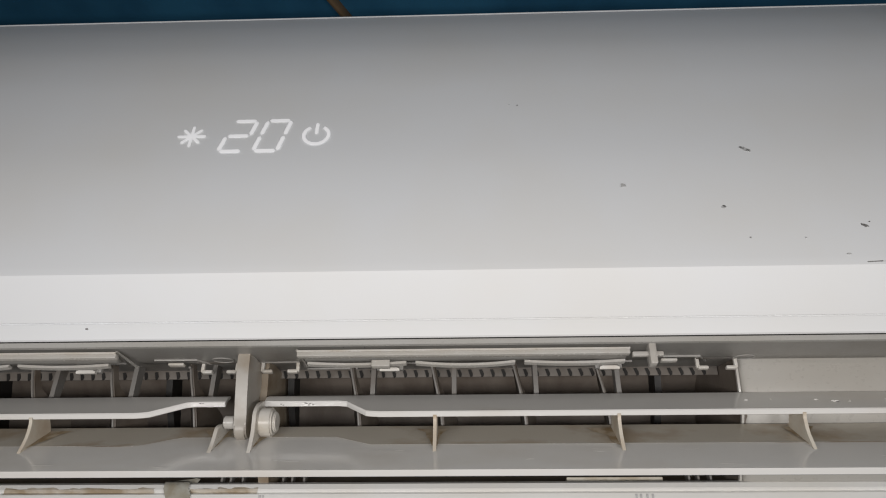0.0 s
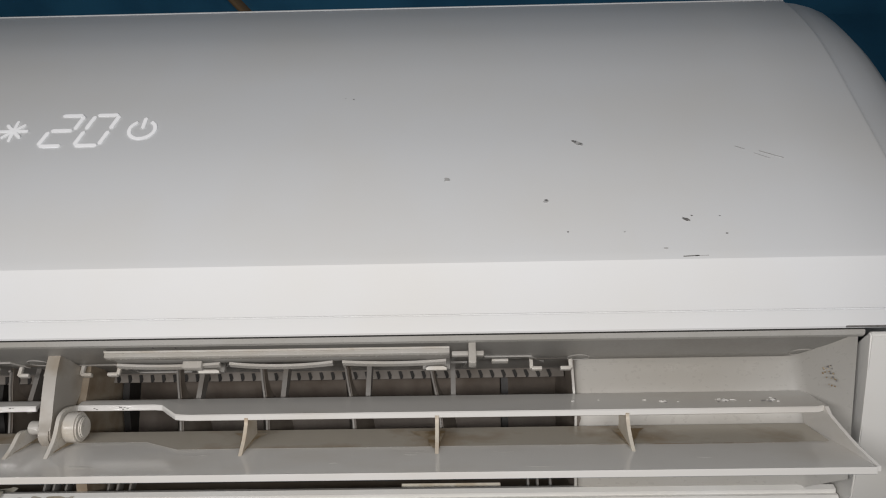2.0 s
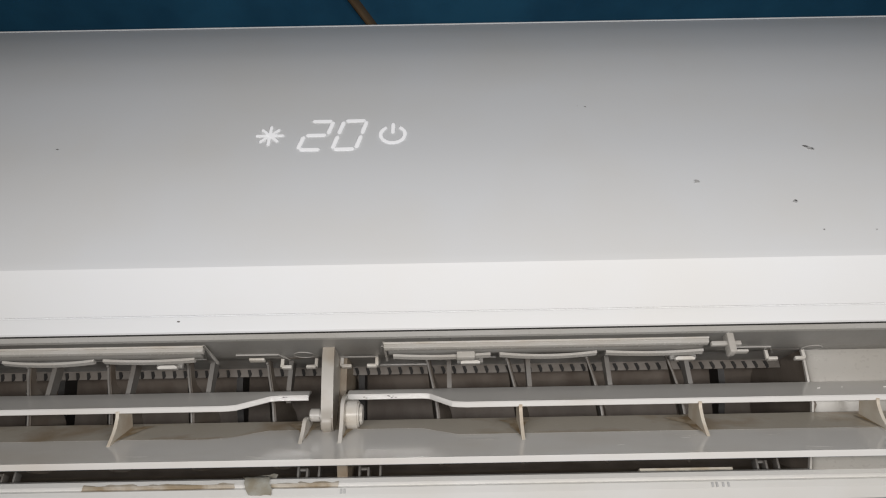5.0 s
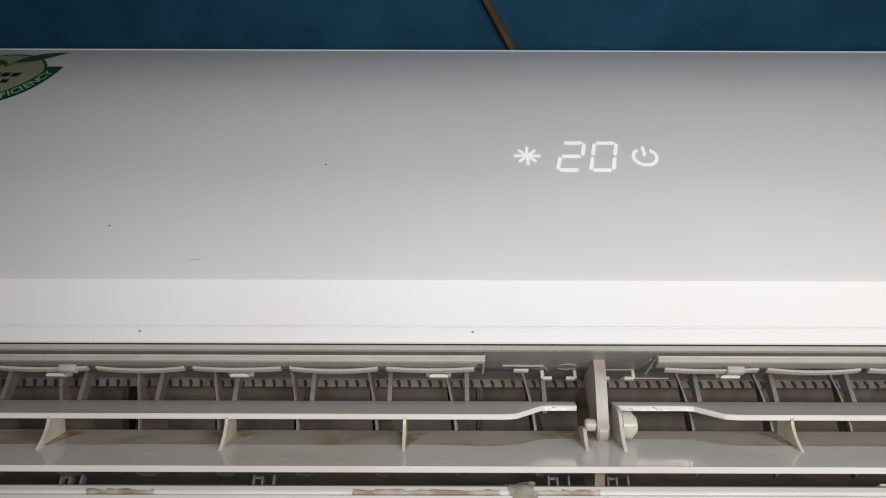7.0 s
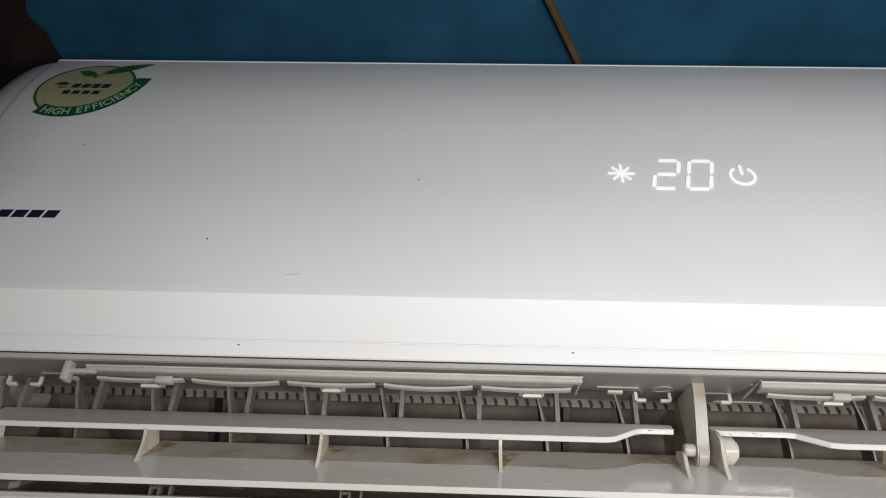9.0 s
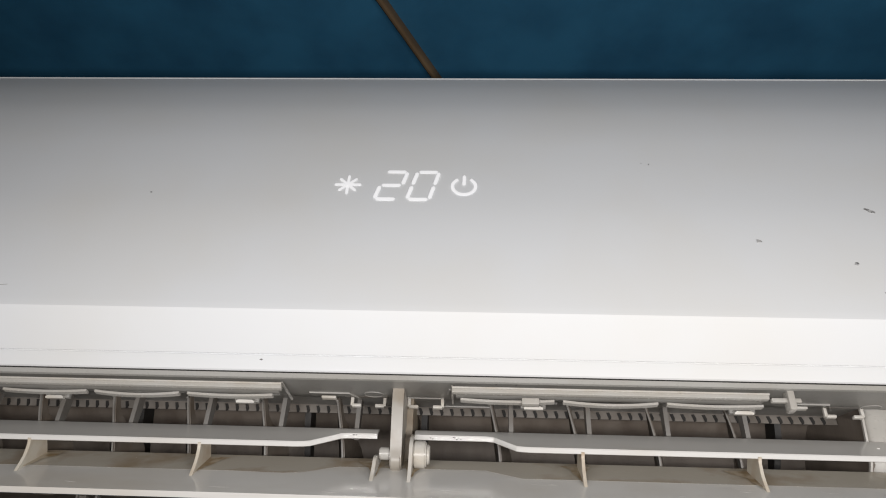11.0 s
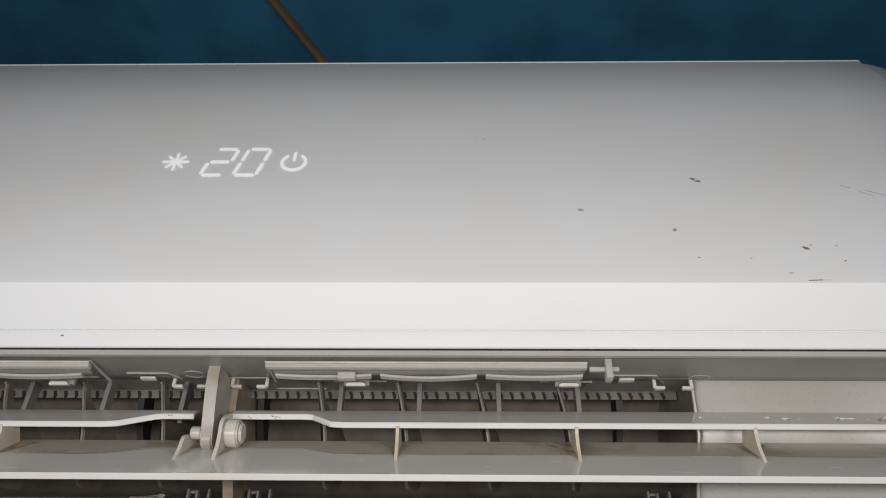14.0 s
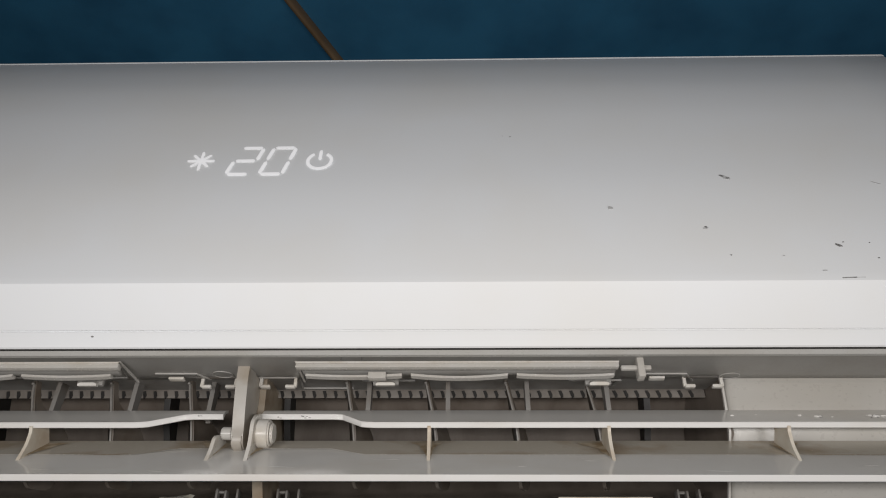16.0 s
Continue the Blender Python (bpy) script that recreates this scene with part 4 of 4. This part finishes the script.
def text_mesh(word, size):
    """The outlines of a word in the built-in font, as a mesh in x and y."""
    cu = bpy.data.curves.new("word", "FONT")
    cu.body, cu.size, cu.align_x, cu.resolution_u = word, size, "CENTER", 3
    cu.offset = size * 0.022
    ob = bpy.data.objects.new("word", cu)
    scene.collection.objects.link(ob)
    dg = bpy.context.evaluated_depsgraph_get()
    me = bpy.data.meshes.new_from_object(ob.evaluated_get(dg))
    bpy.data.objects.remove(ob)
    return me


def sticker():
    cx, cz = -0.5283, 2.3645

    def tall(bm, lift):
        for v in bm.verts:
            v.co.z = cz + (v.co.z - cz) * 1.16
        return on_face(bm, lift)
    rx, rz = 0.0335, 0.0300
    bm = bmesh.new()
    n = 48
    fan = [bm.verts.new((cx + rx * math.sin(math.tau * k / n), 0, cz + rz * math.cos(math.tau * k / n))) for k in range(n)]
    rows = [bm.faces.new(fan)]
    bmesh.ops.inset_region(bm, faces=rows, thickness=0.006)
    bmesh.ops.triangulate(bm, faces=[f for f in bm.faces if len(f.verts) > 4])
    bmesh.ops.subdivide_edges(bm, edges=list(bm.edges), cuts=2, use_grid_fill=True)
    root = part("sticker", tall(bm, 0.0004), STICKER, FRONT_PANEL, "round cream and green efficiency sticker with leaves")
    bm = bmesh.new()
    ring(bm, cx, cz, 0.0326, 0.0344, 0, 360, 60, 0.905)
    part("rim", tall(bm, 0.0007), LEAF, root)
    # the green band along the lower rim, with its words
    bx, bz, r0, r1 = cx - 0.004, cz + 0.012, 0.0370, 0.0475
    bm = bmesh.new()
    ring(bm, bx, bz, r0, r1, 90, 205, 40, 0.93)
    part("band", tall(bm, 0.0009), GREEN, root)
    bm = bmesh.new()
    word = "HIGH EFFICIENCY"
    adv = {"I": 0.40, " ": 0.5, "H": 1.0, "G": 1.05, "E": 0.9, "F": 0.85, "C": 0.98, "N": 1.0, "Y": 0.95}
    total = sum(adv[c] for c in word)
    pos = 0.0
    for c in word:
        mid = pos + adv[c] / 2
        pos += adv[c]
        if c == " ":
            continue
        t = radians(200 - 100 * mid / total)
        me = text_mesh(c, 0.0085)
        rm = (r0 + r1) / 2 + 0.0029
        turn = t - math.pi
        off = len(bm.verts)
        vs = []
        for v in me.vertices:
            u, w = v.co.x, v.co.y
            x = bx + rm * math.sin(t) + u * math.cos(turn) + w * math.sin(turn)
            z = bz + rm * math.cos(t) * 0.93 - u * math.sin(turn) + w * math.cos(turn)
            vs.append(bm.verts.new((x, 0, z)))
        for p in me.polygons:
            try:
                bm.faces.new([vs[i] for i in p.vertices])
            except ValueError:
                pass
    part("lettering", tall(bm, 0.0012), PRINT, root, "pale green capital letters")
    # two leaves on a stalk
    def leaf(a, b, w):
        a, b = Vector(a), Vector(b)
        d = b - a
        s = Vector((-d.y, d.x)).normalized()
        bm = bmesh.new()
        up = [a + d * k / 8 + s * w * math.sin(math.pi * (k / 8) ** 0.8) for k in range(9)]
        dn = [a + d * k / 8 - s * w * 0.7 * math.sin(math.pi * (k / 8) ** 0.9) for k in range(1, 8)]
        poly(bm, [tuple(p) for p in up + dn[::-1]])
        bmesh.ops.triangulate(bm, faces=bm.faces)
        part("leaf", tall(bm, 0.0009), LEAF, root)
    leaf((cx + 0.001, cz + 0.0155), (cx - 0.0150, cz + 0.0220), 0.0043)
    leaf((cx + 0.004, cz + 0.0170), (cx + 0.0365, cz + 0.0345), 0.0062)
    bm = bmesh.new()
    bar(bm, (cx + 0.001, cz + 0.0115), (cx + 0.000, cz + 0.0175), 0.0011)
    bar(bm, (cx + 0.001, cz + 0.0115), (cx + 0.006, cz + 0.0185), 0.0011)
    part("stalk", tall(bm, 0.0011), LEAF, root)
    # maker's mark and words as plain bars
    bm = bmesh.new()
    ring(bm, cx - 0.0185, cz + 0.002, 0.0, 0.0052, -80, 80, 14, 0.75)
    part("emblem", tall(bm, 0.0008), INK, root)
    bm = bmesh.new()
    ring(bm, cx - 0.0170, cz + 0.0005, 0.0, 0.0038, 90, 270, 10, 0.6)
    part("emblem", tall(bm, 0.0008), RED, root)
    for k in range(4):
        bm = bmesh.new()
        x = cx - 0.0105 + k * 0.0073
        poly(bm, [(x, cz - 0.0012), (x + 0.0056, cz - 0.0012), (x + 0.0068, cz + 0.0038), (x + 0.0012, cz + 0.0038)])
        part("print_bar", tall(bm, 0.0008), INK, root)
    for k in range(4):
        bm = bmesh.new()
        x = cx - 0.0135 + k * 0.0072
        poly(bm, [(x, cz - 0.0085), (x + 0.0050, cz - 0.0085), (x + 0.0054, cz - 0.0045), (x + 0.0004, cz - 0.0045)])
        part("print_bar", tall(bm, 0.0008), INK, root)


sticker()


def maker_mark():
    bm = bmesh.new()
    ring(bm, -0.5425, 2.2364, 0.0, 0.0068, 0, 360, 32, 0.80)
    root = part("emblem", on_face(bm, 0.0005), INK, FRONT_PANEL, "dark navy round emblem")
    bm = bmesh.new()
    bar(bm, (-0.5445, 2.2320), (-0.5410, 2.2374), 0.0010)
    bar(bm, (-0.5415, 2.2374), (-0.5360, 2.2374), 0.0010)
    part("emblem_line", on_face(bm, 0.0008), PANEL, root)
    for k in range(4):
        x = -0.5340 + k * 0.0096
        bm = bmesh.new()
        poly(bm, [(x, 2.2333), (x + 0.0080, 2.2333), (x + 0.0097, 2.2394), (x + 0.0018, 2.2394)])
        part("print_bar", on_face(bm, 0.0005), INK, root)


maker_mark()
